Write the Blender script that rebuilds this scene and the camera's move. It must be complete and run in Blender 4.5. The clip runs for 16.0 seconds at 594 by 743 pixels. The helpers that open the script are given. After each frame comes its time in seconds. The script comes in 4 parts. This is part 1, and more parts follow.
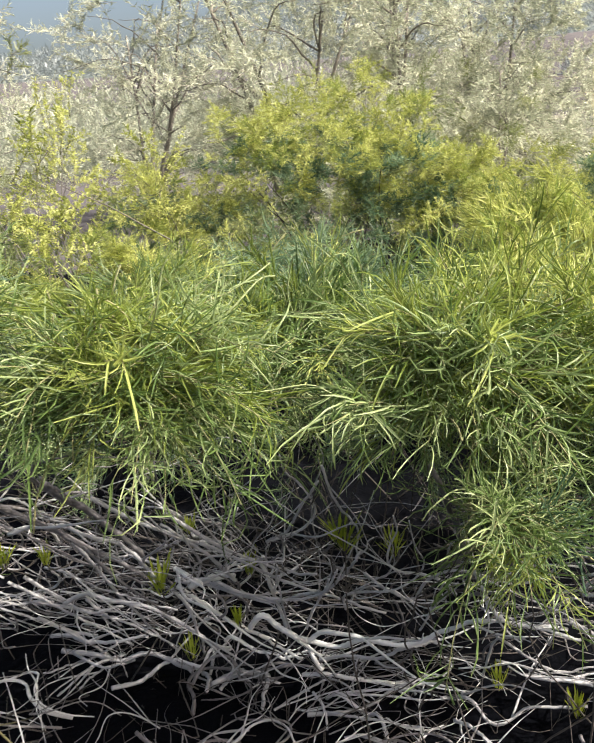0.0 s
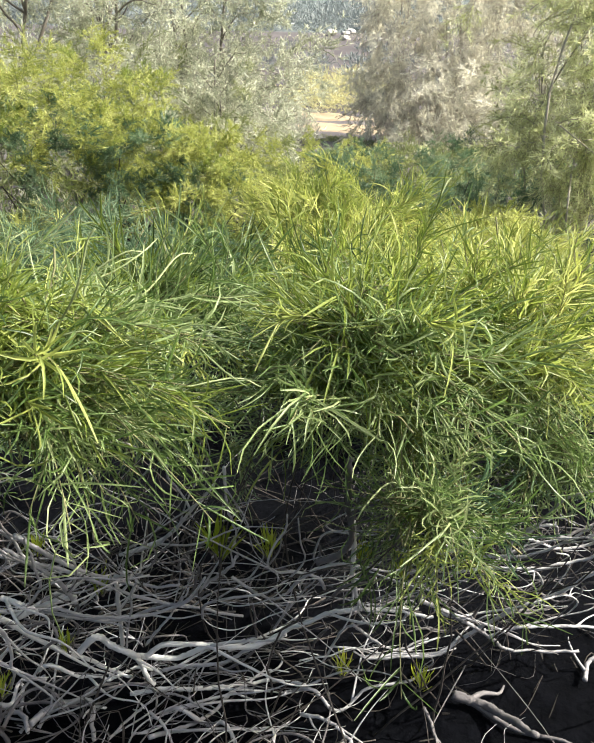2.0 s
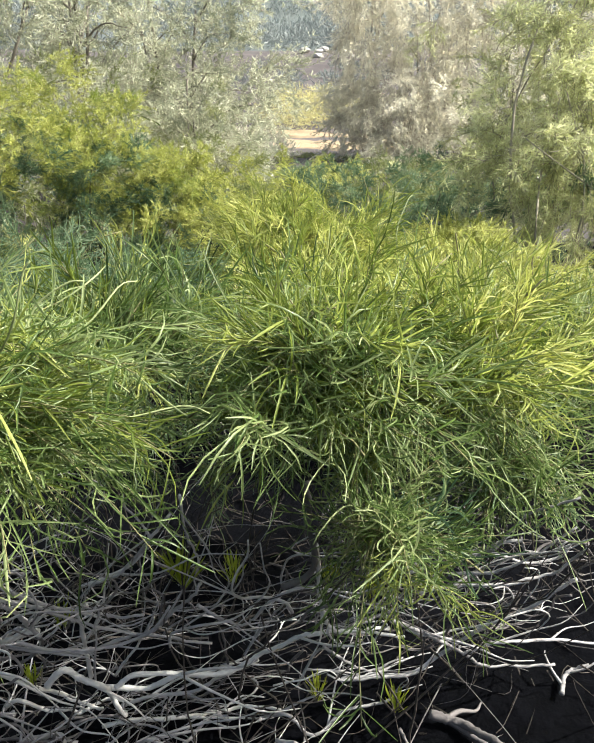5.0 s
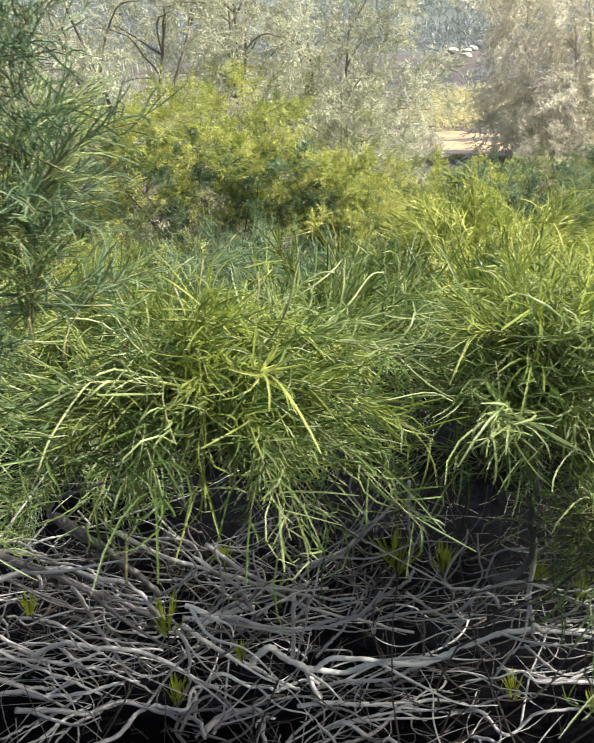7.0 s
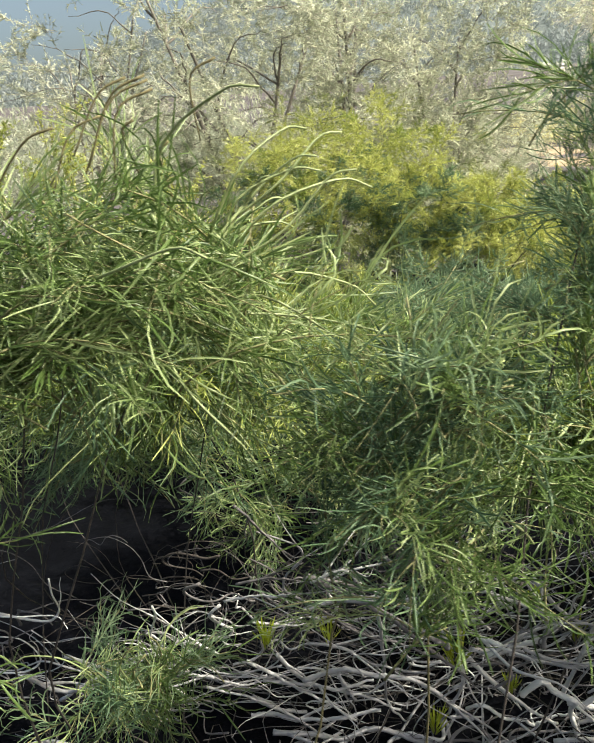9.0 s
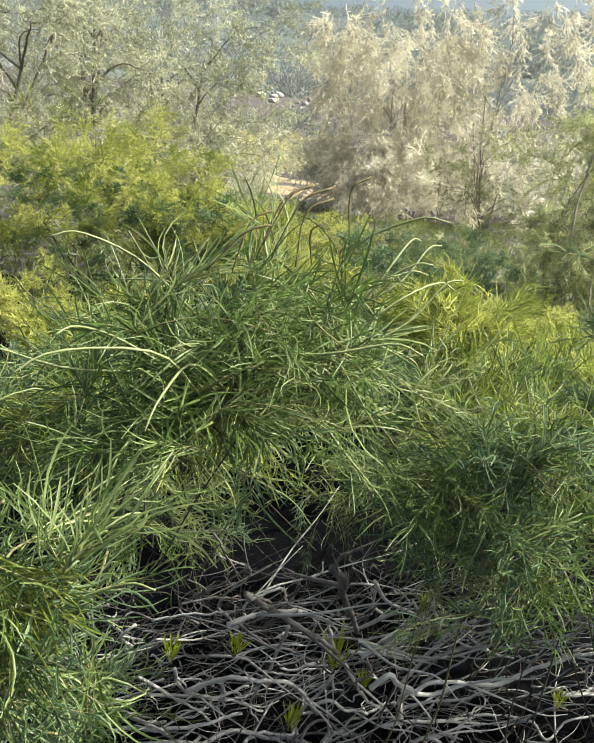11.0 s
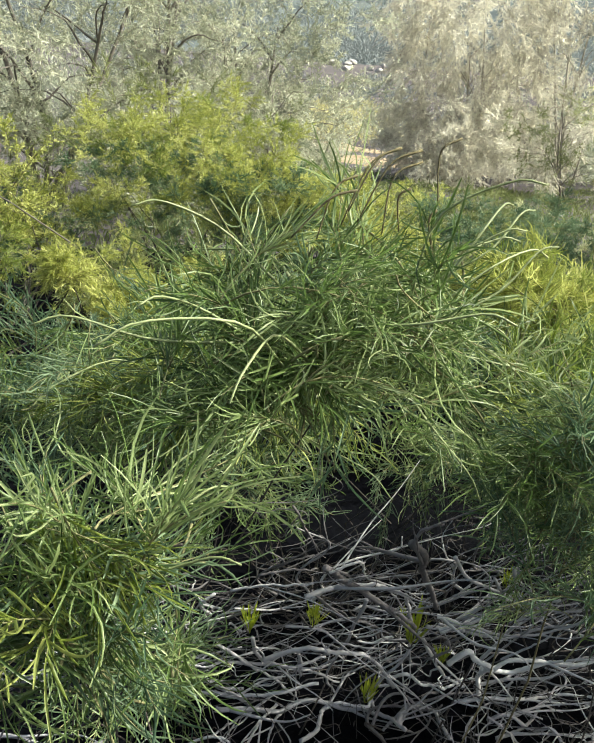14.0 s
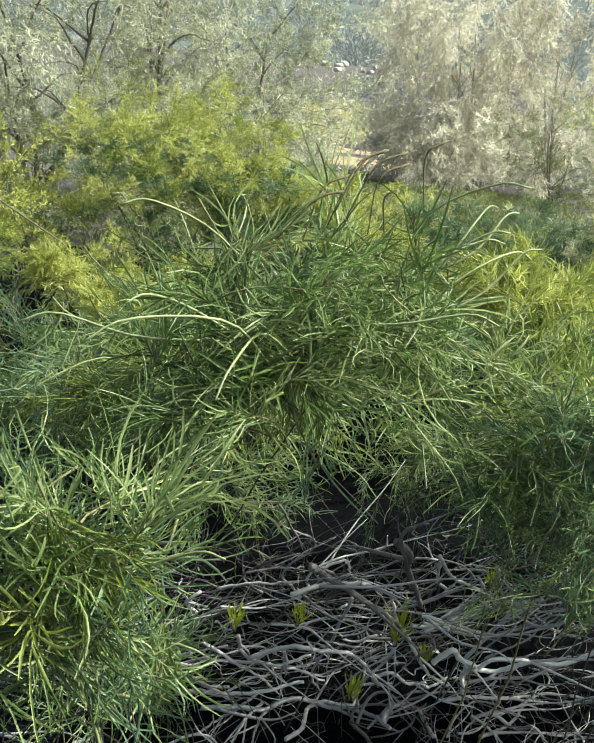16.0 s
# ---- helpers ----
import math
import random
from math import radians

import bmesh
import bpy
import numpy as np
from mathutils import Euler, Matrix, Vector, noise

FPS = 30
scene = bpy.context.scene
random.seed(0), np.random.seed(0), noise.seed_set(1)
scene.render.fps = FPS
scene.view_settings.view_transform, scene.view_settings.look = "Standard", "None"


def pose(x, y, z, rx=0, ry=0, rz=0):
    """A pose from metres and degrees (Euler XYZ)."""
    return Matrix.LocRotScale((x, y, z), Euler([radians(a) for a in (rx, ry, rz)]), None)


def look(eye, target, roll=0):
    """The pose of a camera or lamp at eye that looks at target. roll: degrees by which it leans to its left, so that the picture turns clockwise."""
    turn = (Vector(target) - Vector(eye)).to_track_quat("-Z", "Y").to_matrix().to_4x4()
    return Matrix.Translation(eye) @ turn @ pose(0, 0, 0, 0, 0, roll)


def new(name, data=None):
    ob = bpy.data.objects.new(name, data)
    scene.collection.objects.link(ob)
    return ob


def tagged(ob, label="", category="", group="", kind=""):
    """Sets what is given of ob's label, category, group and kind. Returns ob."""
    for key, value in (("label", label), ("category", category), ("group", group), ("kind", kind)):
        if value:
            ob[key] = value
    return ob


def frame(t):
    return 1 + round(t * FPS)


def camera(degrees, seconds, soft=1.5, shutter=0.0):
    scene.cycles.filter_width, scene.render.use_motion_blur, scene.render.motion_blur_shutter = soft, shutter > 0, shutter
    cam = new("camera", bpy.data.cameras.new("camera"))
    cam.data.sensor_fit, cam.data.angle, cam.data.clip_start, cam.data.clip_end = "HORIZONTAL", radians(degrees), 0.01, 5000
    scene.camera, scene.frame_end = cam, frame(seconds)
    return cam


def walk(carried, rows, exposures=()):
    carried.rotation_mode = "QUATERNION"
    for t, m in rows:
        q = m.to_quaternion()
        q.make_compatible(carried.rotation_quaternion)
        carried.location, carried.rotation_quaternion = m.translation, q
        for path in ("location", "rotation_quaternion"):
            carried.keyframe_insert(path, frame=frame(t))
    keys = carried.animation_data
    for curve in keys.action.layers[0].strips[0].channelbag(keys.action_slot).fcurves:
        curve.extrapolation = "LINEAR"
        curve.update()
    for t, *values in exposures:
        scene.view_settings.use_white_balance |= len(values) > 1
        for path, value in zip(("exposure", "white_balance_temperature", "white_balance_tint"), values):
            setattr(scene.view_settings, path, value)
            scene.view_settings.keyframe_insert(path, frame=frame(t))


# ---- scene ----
# ---- camera ----
cam = camera(41.2, 16.0, soft=1.5, shutter=0.22)
PATH = [
    (0, (0.008, 0.05, 1.709), (0.006, 1.959, 1.112), -5.0),
    (0.5, (-0.062, 0.208, 1.684), (0.179, 2.09, 1.052), -4.9),
    (1, (-0.222, 0.266, 1.698), (0.413, 2.037, 1.02), -1.8),
    (1.5, (-0.337, 0.269, 1.678), (0.386, 1.987, 0.954), -0.1),
    (2, (-0.343, 0.272, 1.685), (0.382, 2.015, 1.027), 1.0),
    (2.5, (-0.321, 0.264, 1.685), (0.43, 2.0, 1.034), 0.9),
    (3, (-0.306, 0.261, 1.684), (0.469, 1.987, 1.034), 0.3),
    (5.5, (-0.285, 0.264, 1.697), (0.48, 2.007, 1.083), -0.5),
    (6, (-0.287, 0.263, 1.695), (0.457, 2.016, 1.083), -0.7),
    (6.5, (-0.361, 0.247, 1.688), (0.209, 2.057, 1.057), -1.1),
    (7, (-0.462, 0.271, 1.688), (-0.026, 2.128, 1.086), -2.6),
    (7.5, (-0.494, 0.289, 1.689), (-0.242, 2.18, 1.089), -3.2),
    (8, (-0.528, 0.298, 1.69), (-0.588, 2.205, 1.09), -6.6),
    (8.2, (-0.6, 0.31, 1.7), (-0.671, 2.244, 1.197), -7.6),
    (9.2, (-1.05, 0.332, 1.782), (-0.748, 2.197, 1.247), -3.2),
    (10.3, (-1.5, 0.335, 1.865), (-0.824, 2.129, 1.296), 1.1),
    (10.5, (-1.534, 0.337, 1.87), (-0.695, 2.056, 1.285), 2.6),
    (11, (-1.552, 0.345, 1.893), (-0.605, 2.028, 1.372), 5.5),
    (11.5, (-1.537, 0.363, 1.889), (-0.583, 2.029, 1.325), 6.0),
    (12, (-1.548, 0.371, 1.887), (-0.637, 2.051, 1.3), 5.7),
    (12.5, (-1.552, 0.372, 1.883), (-0.687, 2.066, 1.267), 5.2),
    (13, (-1.558, 0.372, 1.888), (-0.741, 2.088, 1.265), 4.3),
    (13.5, (-1.556, 0.38, 1.882), (-0.774, 2.113, 1.261), 4.2),
    (14, (-1.554, 0.378, 1.883), (-0.775, 2.118, 1.279), 4.2),
    (14.5, (-1.553, 0.366, 1.887), (-0.758, 2.102, 1.294), 4.3),
    (15, (-1.559, 0.361, 1.888), (-0.762, 2.1, 1.306), 4.4),
    (15.5, (-1.566, 0.362, 1.885), (-0.764, 2.096, 1.294), 4.4),
    (16, (-1.555, 0.364, 1.884), (-0.751, 2.094, 1.284), 4.9),
]
walk(cam, [(t, look(eye, target, roll)) for t, eye, target, roll in PATH], [(0.0, 1.14, 6650, 10), (0.7, 1.14, 6650, 9), (1.5, 1.18, 6500, 6), (3.0, 1.15, 6500, 7), (5.5, 1.07, 6500, 5), (7.0, 1.07, 6650, 6), (8.2, 1.05, 6850, 5), (10.4, 0.96, 6850, 0), (11.5, 0.94, 6800, 0), (13.0, 0.93, 6550, 3), (14.0, 0.93, 6500, 1), (16.0, 0.93, 6400, -5)])
scene.view_settings.exposure = 1.25

# ---- daylight ----
SUN_AZ, SUN_EL = -118.0, 47.0        # degrees to the left of +y, and above the horizon
world = bpy.data.worlds.new("sky")
scene.world = world
world.use_nodes = True
wn = world.node_tree.nodes
sky = wn.new("ShaderNodeTexSky")
sky.sky_type = "NISHITA"
sky.sun_disc = False
sky.sun_elevation = radians(SUN_EL)
sky.sun_rotation = radians(-SUN_AZ)
sky.dust_density = 7.0
wn["Background"].inputs["Strength"].default_value = 0.112
world.node_tree.links.new(sky.outputs[0], wn["Background"].inputs["Color"])
sun_data = bpy.data.lights.new("sun", "SUN")
sun_data.energy = 4.4
sun_data.angle = radians(0.6)
sun_data.color = (1.0, 0.95, 0.86)
sun = new("sun", sun_data)
SUN_DIR = Vector((-math.sin(radians(SUN_AZ)) * math.cos(radians(SUN_EL)), math.cos(radians(SUN_AZ)) * math.cos(radians(SUN_EL)), math.sin(radians(SUN_EL))))
sun.matrix_basis = look(SUN_DIR * 60, (0, 0, 0))


# ---- materials ----
def ramp_node(nt, stops):
    node = nt.nodes.new("ShaderNodeValToRGB")
    els = node.color_ramp.elements
    while len(els) < len(stops):
        els.new(0.5)
    for e, (p, c) in zip(els, stops):
        e.position, e.color = p, (*c, 1)
    return node


def leaf_material(name, low, mid, high, trans=0.45, rough=0.42, spec=0.35):
    """Thin leaf: colour varies from spray to spray and from leaf to leaf, light comes through."""
    m = bpy.data.materials.new(name)
    m.use_nodes = True
    nt = m.node_tree
    n, ln = nt.nodes, nt.links
    p, out = n["Principled BSDF"], n["Material Output"]
    info, geo = n.new("ShaderNodeObjectInfo"), n.new("ShaderNodeNewGeometry")
    tex, noi = n.new("ShaderNodeTexCoord"), n.new("ShaderNodeTexNoise")
    noi.inputs["Scale"].default_value = 30.0
    noi.inputs["Detail"].default_value = 4.0
    ln.new(tex.outputs["Object"], noi.inputs["Vector"])
    a = n.new("ShaderNodeMath"); a.operation = "MULTIPLY"; a.inputs[1].default_value = 0.45
    ln.new(info.outputs["Random"], a.inputs[0])
    b = n.new("ShaderNodeMath"); b.operation = "MULTIPLY_ADD"; b.inputs[1].default_value = 0.4
    ln.new(geo.outputs["Random Per Island"], b.inputs[0]); ln.new(a.outputs[0], b.inputs[2])
    c = n.new("ShaderNodeMath"); c.operation = "MULTIPLY_ADD"; c.inputs[1].default_value = 0.25
    ln.new(noi.outputs["Fac"], c.inputs[0]); ln.new(b.outputs[0], c.inputs[2])
    r = ramp_node(nt, [(0.12, low), (0.5, mid), (0.92, high)])
    ln.new(c.outputs[0], r.inputs["Fac"])
    ln.new(r.outputs["Color"], p.inputs["Base Color"])
    p.inputs["Roughness"].default_value = rough
    p.inputs["Specular IOR Level"].default_value = spec
    t, mix = n.new("ShaderNodeBsdfTranslucent"), n.new("ShaderNodeMixShader")
    g = n.new("ShaderNodeHueSaturation"); g.inputs["Saturation"].default_value = 1.03; g.inputs["Value"].default_value = 1.5
    ln.new(r.outputs["Color"], g.inputs["Color"]); ln.new(g.outputs[0], t.inputs["Color"])
    mix.inputs[0].default_value = trans
    ln.new(p.outputs[0], mix.inputs[1]); ln.new(t.outputs[0], mix.inputs[2]); ln.new(mix.outputs[0], out.inputs["Surface"])
    return m


def bark_material(name, dark, light, scale=60.0, rough=0.85, bump=0.5):
    m = bpy.data.materials.new(name)
    m.use_nodes = True
    nt = m.node_tree
    n, ln = nt.nodes, nt.links
    p = n["Principled BSDF"]
    tex, n1, n2 = n.new("ShaderNodeTexCoord"), n.new("ShaderNodeTexNoise"), n.new("ShaderNodeTexNoise")
    n1.inputs["Scale"].default_value, n1.inputs["Detail"].default_value = scale, 8.0
    n2.inputs["Scale"].default_value, n2.inputs["Detail"].default_value = scale * 0.12, 4.0
    for k in (n1, n2):
        ln.new(tex.outputs["Object"], k.inputs["Vector"])
    info = n.new("ShaderNodeObjectInfo")
    geo = n.new("ShaderNodeNewGeometry")
    s = n.new("ShaderNodeMath"); s.operation = "MULTIPLY_ADD"; s.inputs[1].default_value = 0.35
    ln.new(n1.outputs["Fac"], s.inputs[0])
    s2 = n.new("ShaderNodeMath"); s2.operation = "MULTIPLY_ADD"; s2.inputs[1].default_value = 0.5
    ln.new(n2.outputs["Fac"], s2.inputs[0]); ln.new(s.outputs[0], s2.inputs[2])
    s3 = n.new("ShaderNodeMath"); s3.operation = "MULTIPLY"; s3.inputs[1].default_value = 0.3
    ln.new(info.outputs["Random"], s3.inputs[0]); ln.new(s3.outputs[0], s.inputs[2])
    s4 = n.new("ShaderNodeMath"); s4.operation = "MULTIPLY_ADD"; s4.inputs[1].default_value = 0.3; 
    ln.new(geo.outputs["Random Per Island"], s4.inputs[0]); ln.new(s2.outputs[0], s4.inputs[2])
    r = ramp_node(nt, [(0.25, dark), (1.0, light)])
    ln.new(s4.outputs[0], r.inputs["Fac"]); ln.new(r.outputs["Color"], p.inputs["Base Color"])
    p.inputs["Roughness"].default_value = rough
    bp = n.new("ShaderNodeBump"); bp.inputs["Strength"].default_value = bump; bp.inputs["Distance"].default_value = 0.01
    ln.new(n1.outputs["Fac"], bp.inputs["Height"]); ln.new(bp.outputs[0], p.inputs["Normal"])
    return m


def ground_material(name, stops, scale, bump, rough=0.95):
    m = bpy.data.materials.new(name)
    m.use_nodes = True
    nt = m.node_tree
    n, ln = nt.nodes, nt.links
    p = n["Principled BSDF"]
    tex, n1, n2 = n.new("ShaderNodeTexCoord"), n.new("ShaderNodeTexNoise"), n.new("ShaderNodeTexNoise")
    n1.inputs["Scale"].default_value, n1.inputs["Detail"].default_value = scale, 10.0
    n2.inputs["Scale"].default_value, n2.inputs["Detail"].default_value = scale * 0.07, 5.0
    for k in (n1, n2):
        ln.new(tex.outputs["Object"], k.inputs["Vector"])
    s = n.new("ShaderNodeMath"); s.operation = "MULTIPLY"; s.inputs[1].default_value = 0.5
    ln.new(n1.outputs["Fac"], s.inputs[0])
    s2 = n.new("ShaderNodeMath"); s2.operation = "MULTIPLY_ADD"; s2.inputs[1].default_value = 0.5
    ln.new(n2.outputs["Fac"], s2.inputs[0]); ln.new(s.outputs[0], s2.inputs[2])
    r = ramp_node(nt, stops)
    ln.new(s2.outputs[0], r.inputs["Fac"]); ln.new(r.outputs["Color"], p.inputs["Base Color"])
    p.inputs["Roughness"].default_value = rough
    p.inputs["Specular IOR Level"].default_value = 0.04
    bp = n.new("ShaderNodeBump"); bp.inputs["Strength"].default_value = bump; bp.inputs["Distance"].default_value = 0.03
    ln.new(n1.outputs["Fac"], bp.inputs["Height"]); ln.new(bp.outputs[0], p.inputs["Normal"])
    return m


LEAF_GREEN = leaf_material("leaf_green", (0.030, 0.057, 0.016), (0.115, 0.180, 0.050), (0.39, 0.455, 0.225), trans=0.38, rough=0.36, spec=0.5)
LEAF_LIME = leaf_material("leaf_lime", (0.058, 0.092, 0.016), (0.180, 0.232, 0.045), (0.43, 0.47, 0.15), trans=0.43, spec=0.45)
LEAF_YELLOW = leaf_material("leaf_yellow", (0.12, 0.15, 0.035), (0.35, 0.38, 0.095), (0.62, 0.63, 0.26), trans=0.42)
# Blue-green leaf, dark enough to stand also for foliage in shade.
LEAF_BLUE = leaf_material("leaf_blue_green_shaded", (0.036, 0.075, 0.044), (0.09, 0.15, 0.08), (0.24, 0.32, 0.185), trans=0.38)
LEAF_OLIVE = leaf_material("leaf_olive", (0.07, 0.095, 0.032), (0.16, 0.19, 0.07), (0.31, 0.33, 0.155), trans=0.42)
LEAF_PALE = leaf_material("leaf_grey_green", (0.15, 0.17, 0.115), (0.37, 0.39, 0.28), (0.66, 0.67, 0.52), trans=0.35)
LEAF_TAN = leaf_material("leaf_dry_tan", (0.30, 0.285, 0.23), (0.55, 0.53, 0.44), (0.78, 0.76, 0.67), trans=0.5)
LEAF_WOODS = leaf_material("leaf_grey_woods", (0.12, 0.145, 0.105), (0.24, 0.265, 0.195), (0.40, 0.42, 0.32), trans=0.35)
LEAF_SAGE = leaf_material("leaf_sage", (0.16, 0.18, 0.08), (0.45, 0.47, 0.25), (0.72, 0.73, 0.48), trans=0.5)
LEAF_CREAM = leaf_material("leaf_cream", (0.32, 0.30, 0.14), (0.56, 0.53, 0.27), (0.76, 0.73, 0.43), trans=0.4)
LEAF_SPRIG = leaf_material("leaf_sprig", (0.12, 0.16, 0.012), (0.24, 0.29, 0.025), (0.4, 0.44, 0.06), trans=0.45)
# Pale blue-grey: the haze of distance is mixed into this leaf colour.
LEAF_FAR = leaf_material("leaf_far_haze", (0.15, 0.175, 0.175), (0.24, 0.27, 0.265), (0.36, 0.395, 0.385), trans=0.2)
SHOOT_PALE = bark_material("shoot_pale_green", (0.10, 0.13, 0.045), (0.30, 0.35, 0.16), 40, 0.5)
STEM_GREEN = bark_material("stem_green", (0.060, 0.075, 0.025), (0.240, 0.230, 0.110), 40)
BARK_GREY = bark_material("bark_grey_dead", (0.085, 0.082, 0.088), (0.52, 0.510, 0.525), 45)
# Dull bark, kept dark to stand for branches in the tangle's shade.
BARK_DULL = bark_material("bark_dull_shaded", (0.018, 0.016, 0.018), (0.2, 0.186, 0.19), 45)
BARK_WHITE = bark_material("bark_bleached", (0.28, 0.275, 0.275), (0.72, 0.71, 0.70), 55)
BARK_BROWN = bark_material("bark_brown_twig", (0.011, 0.009, 0.009), (0.062, 0.052, 0.046), 60)
STEM_PALE = bark_material("stem_pale", (0.130, 0.118, 0.095), (0.380, 0.355, 0.290), 30)
# Near-black brown, so the shade between branches sits in the leaf colour.
LITTER = bark_material("dead_leaf_shaded", (0.006, 0.0048, 0.0045), (0.03, 0.025, 0.021), 60)
BARK_OLIVE = bark_material("bark_olive_tip", (0.050, 0.045, 0.020), (0.150, 0.130, 0.060), 60)
BARK_TREE = bark_material("bark_tree", (0.05, 0.045, 0.04), (0.20, 0.18, 0.15), 9)
# Far darker than soil: shade beneath shrubs and tangle is in this colour.
SOIL = ground_material("soil_shade_dark", [(0.30, (0.0008, 0.0010, 0.0016)), (0.55, (0.0020, 0.0023, 0.0036)), (0.8, (0.0055, 0.0062, 0.0085))], 14, 0.9)
SAND = ground_material("sand_pale", [(0.30, (0.270, 0.205, 0.135)), (0.55, (0.390, 0.305, 0.205)), (0.8, (0.500, 0.405, 0.285))], 2.5, 0.4)
FAR_EARTH = ground_material("earth_grey", [(0.30, (0.060, 0.056, 0.060)), (0.55, (0.110, 0.100, 0.102)), (0.8, (0.190, 0.175, 0.170))], 0.4, 0.4)
ROCK = ground_material("rock_pale", [(0.30, (0.330, 0.310, 0.290)), (0.55, (0.500, 0.480, 0.450)), (0.8, (0.640, 0.620, 0.590))], 1.5, 0.5)
# Hill scrub whose blue-grey colour already holds some distance haze.
HILL = ground_material("hill_scrub_haze", [(0.30, (0.085, 0.105, 0.105)), (0.55, (0.130, 0.150, 0.148)), (0.8, (0.200, 0.215, 0.205))], 0.12, 0.6)


# ---- mesh helpers ----
def mesh_of(name, verts, faces, materials, smooth=True, slots=None):
    me = bpy.data.meshes.new(name)
    me.from_pydata([tuple(v) for v in verts], [], faces)
    for mt in materials:
        me.materials.append(mt)
    me.polygons.foreach_set("use_smooth", [smooth] * len(faces))
    if slots is not None:
        me.polygons.foreach_set("material_index", slots)
    me.update()
    return me


def part(name, mesh, parent, m=None, label=""):
    ob = new(name, mesh)
    ob.parent = parent
    if m is not None:
        ob.matrix_basis = m
    if label:
        ob["label"] = label
    return ob


def unit(v):
    return v / np.maximum(np.linalg.norm(v, axis=-1, keepdims=True), 1e-9)


def leaves(base, way, lift, length, width, curl, segs=4, blunt=False):
    """Narrow pointed leaves, each a curved strip: vertices and faces."""
    n = len(base)
    side = unit(np.cross(way, lift))
    face = np.cross(side, way)
    bow = np.where(np.abs(curl) < 0.02, 0.04, 2 * curl)
    twist = 0.9 * np.sin(np.arange(n) * 12.9898 + length * 4000)
    ts = np.linspace(0, 1, segs + 1)
    prof = np.interp(ts, [0, 0.2, 0.6, 0.85, 1.0], [0.6, 0.95, 1.0, 0.9, 0.35] if blunt or segs < 2 else [0.45, 0.9, 1.0, 0.7, 0.08])
    verts = np.zeros((n, segs + 1, 2, 3))
    for k, t in enumerate(ts):
        c = base + way * (length * np.sin(bow * t) / bow)[:, None] + lift * (length * (1 - np.cos(bow * t)) / bow)[:, None]
        a = (twist * t)[:, None]
        s = np.cos(a) * side + np.sin(a) * face
        verts[:, k, 0] = c - s * (width * prof[k] / 2)[:, None]
        verts[:, k, 1] = c + s * (width * prof[k] / 2)[:, None]
    one = [(2 * k, 2 * k + 1, 2 * k + 3, 2 * k + 2) for k in range(segs)]
    step = 2 * (segs + 1)
    faces = [tuple(i * step + v for v in f) for i in range(n) for f in one]
    return verts.reshape(-1, 3), faces


def needles(base, way, lift, length, width, curl, segs=3):
    """Cord-like round leaves, each a thin bowed channel, round on its back: vertices and faces."""
    n = len(base)
    side = unit(np.cross(way, lift))
    bow = np.where(np.abs(curl) < 0.02, 0.04, 2 * curl)
    ts = np.linspace(0, 1, segs + 1)
    prof = np.interp(ts, [0, 0.3, 0.75, 1.0], [0.6, 1.0, 0.95, 0.4])
    verts = np.zeros((n, segs + 1, 3, 3))
    for k, t in enumerate(ts):
        c = base + way * (length * np.sin(bow * t) / bow)[:, None] + lift * (length * (1 - np.cos(bow * t)) / bow)[:, None]
        up = lift * np.cos(bow * t)[:, None] - way * np.sin(bow * t)[:, None]
        for j, a in enumerate((0.0, 1.5708, 3.1416)):
            verts[:, k, j] = c + (math.cos(a) * side + math.sin(a) * up) * (width * prof[k] * 0.5)[:, None]
    one = [(3 * k + j, 3 * k + j + 1, 3 * k + 4 + j, 3 * k + 3 + j) for k in range(segs) for j in range(2)]
    step = 3 * (segs + 1)
    return verts.reshape(-1, 3), [tuple(i * step + v for v in f) for i in range(n) for f in one]


def smooth_line(pts, count):
    """A smooth line of count points through the given ones."""
    p = np.array(pts, float)
    p = np.vstack([2 * p[0] - p[1], p, 2 * p[-1] - p[-2]])
    out = []
    for u in np.linspace(0, len(pts) - 1 - 1e-6, count):
        i, f = int(u), u - int(u)
        a, b, c, d = p[i:i + 4]
        out.append(0.5 * (2 * b + (c - a) * f + (2 * a - 5 * b + 4 * c - d) * f ** 2 + (3 * b - a - 3 * c + d) * f ** 3))
    return np.array(out)


def tube(line, r0, r1, sides=6, rng=None, knob=0.0):
    """A tapered tube along a line, with uneven thickness: vertices and faces."""
    line = np.asarray(line, float)
    n = len(line)
    t = unit(np.gradient(line, axis=0))
    ref = np.array([0.31, 0.17, 0.94])
    u = unit(np.cross(t, ref)); w = np.cross(t, u)
    rad = np.linspace(r0, r1, n)
    if rng is not None and knob:
        rad = rad * (1 + knob * rng.uniform(-1, 1, n))
    a = np.arange(sides) * 2 * np.pi / sides
    v = line[:, None] + rad[:, None, None] * (np.cos(a)[None, :, None] * u[:, None] + np.sin(a)[None, :, None] * w[:, None])
    faces = [(i * sides + k, i * sides + (k + 1) % sides, (i + 1) * sides + (k + 1) % sides, (i + 1) * sides + k) for i in range(n - 1) for k in range(sides)]
    faces += [tuple(range(sides))[::-1], tuple((n - 1) * sides + k for k in range(sides))]
    return v.reshape(-1, 3), faces


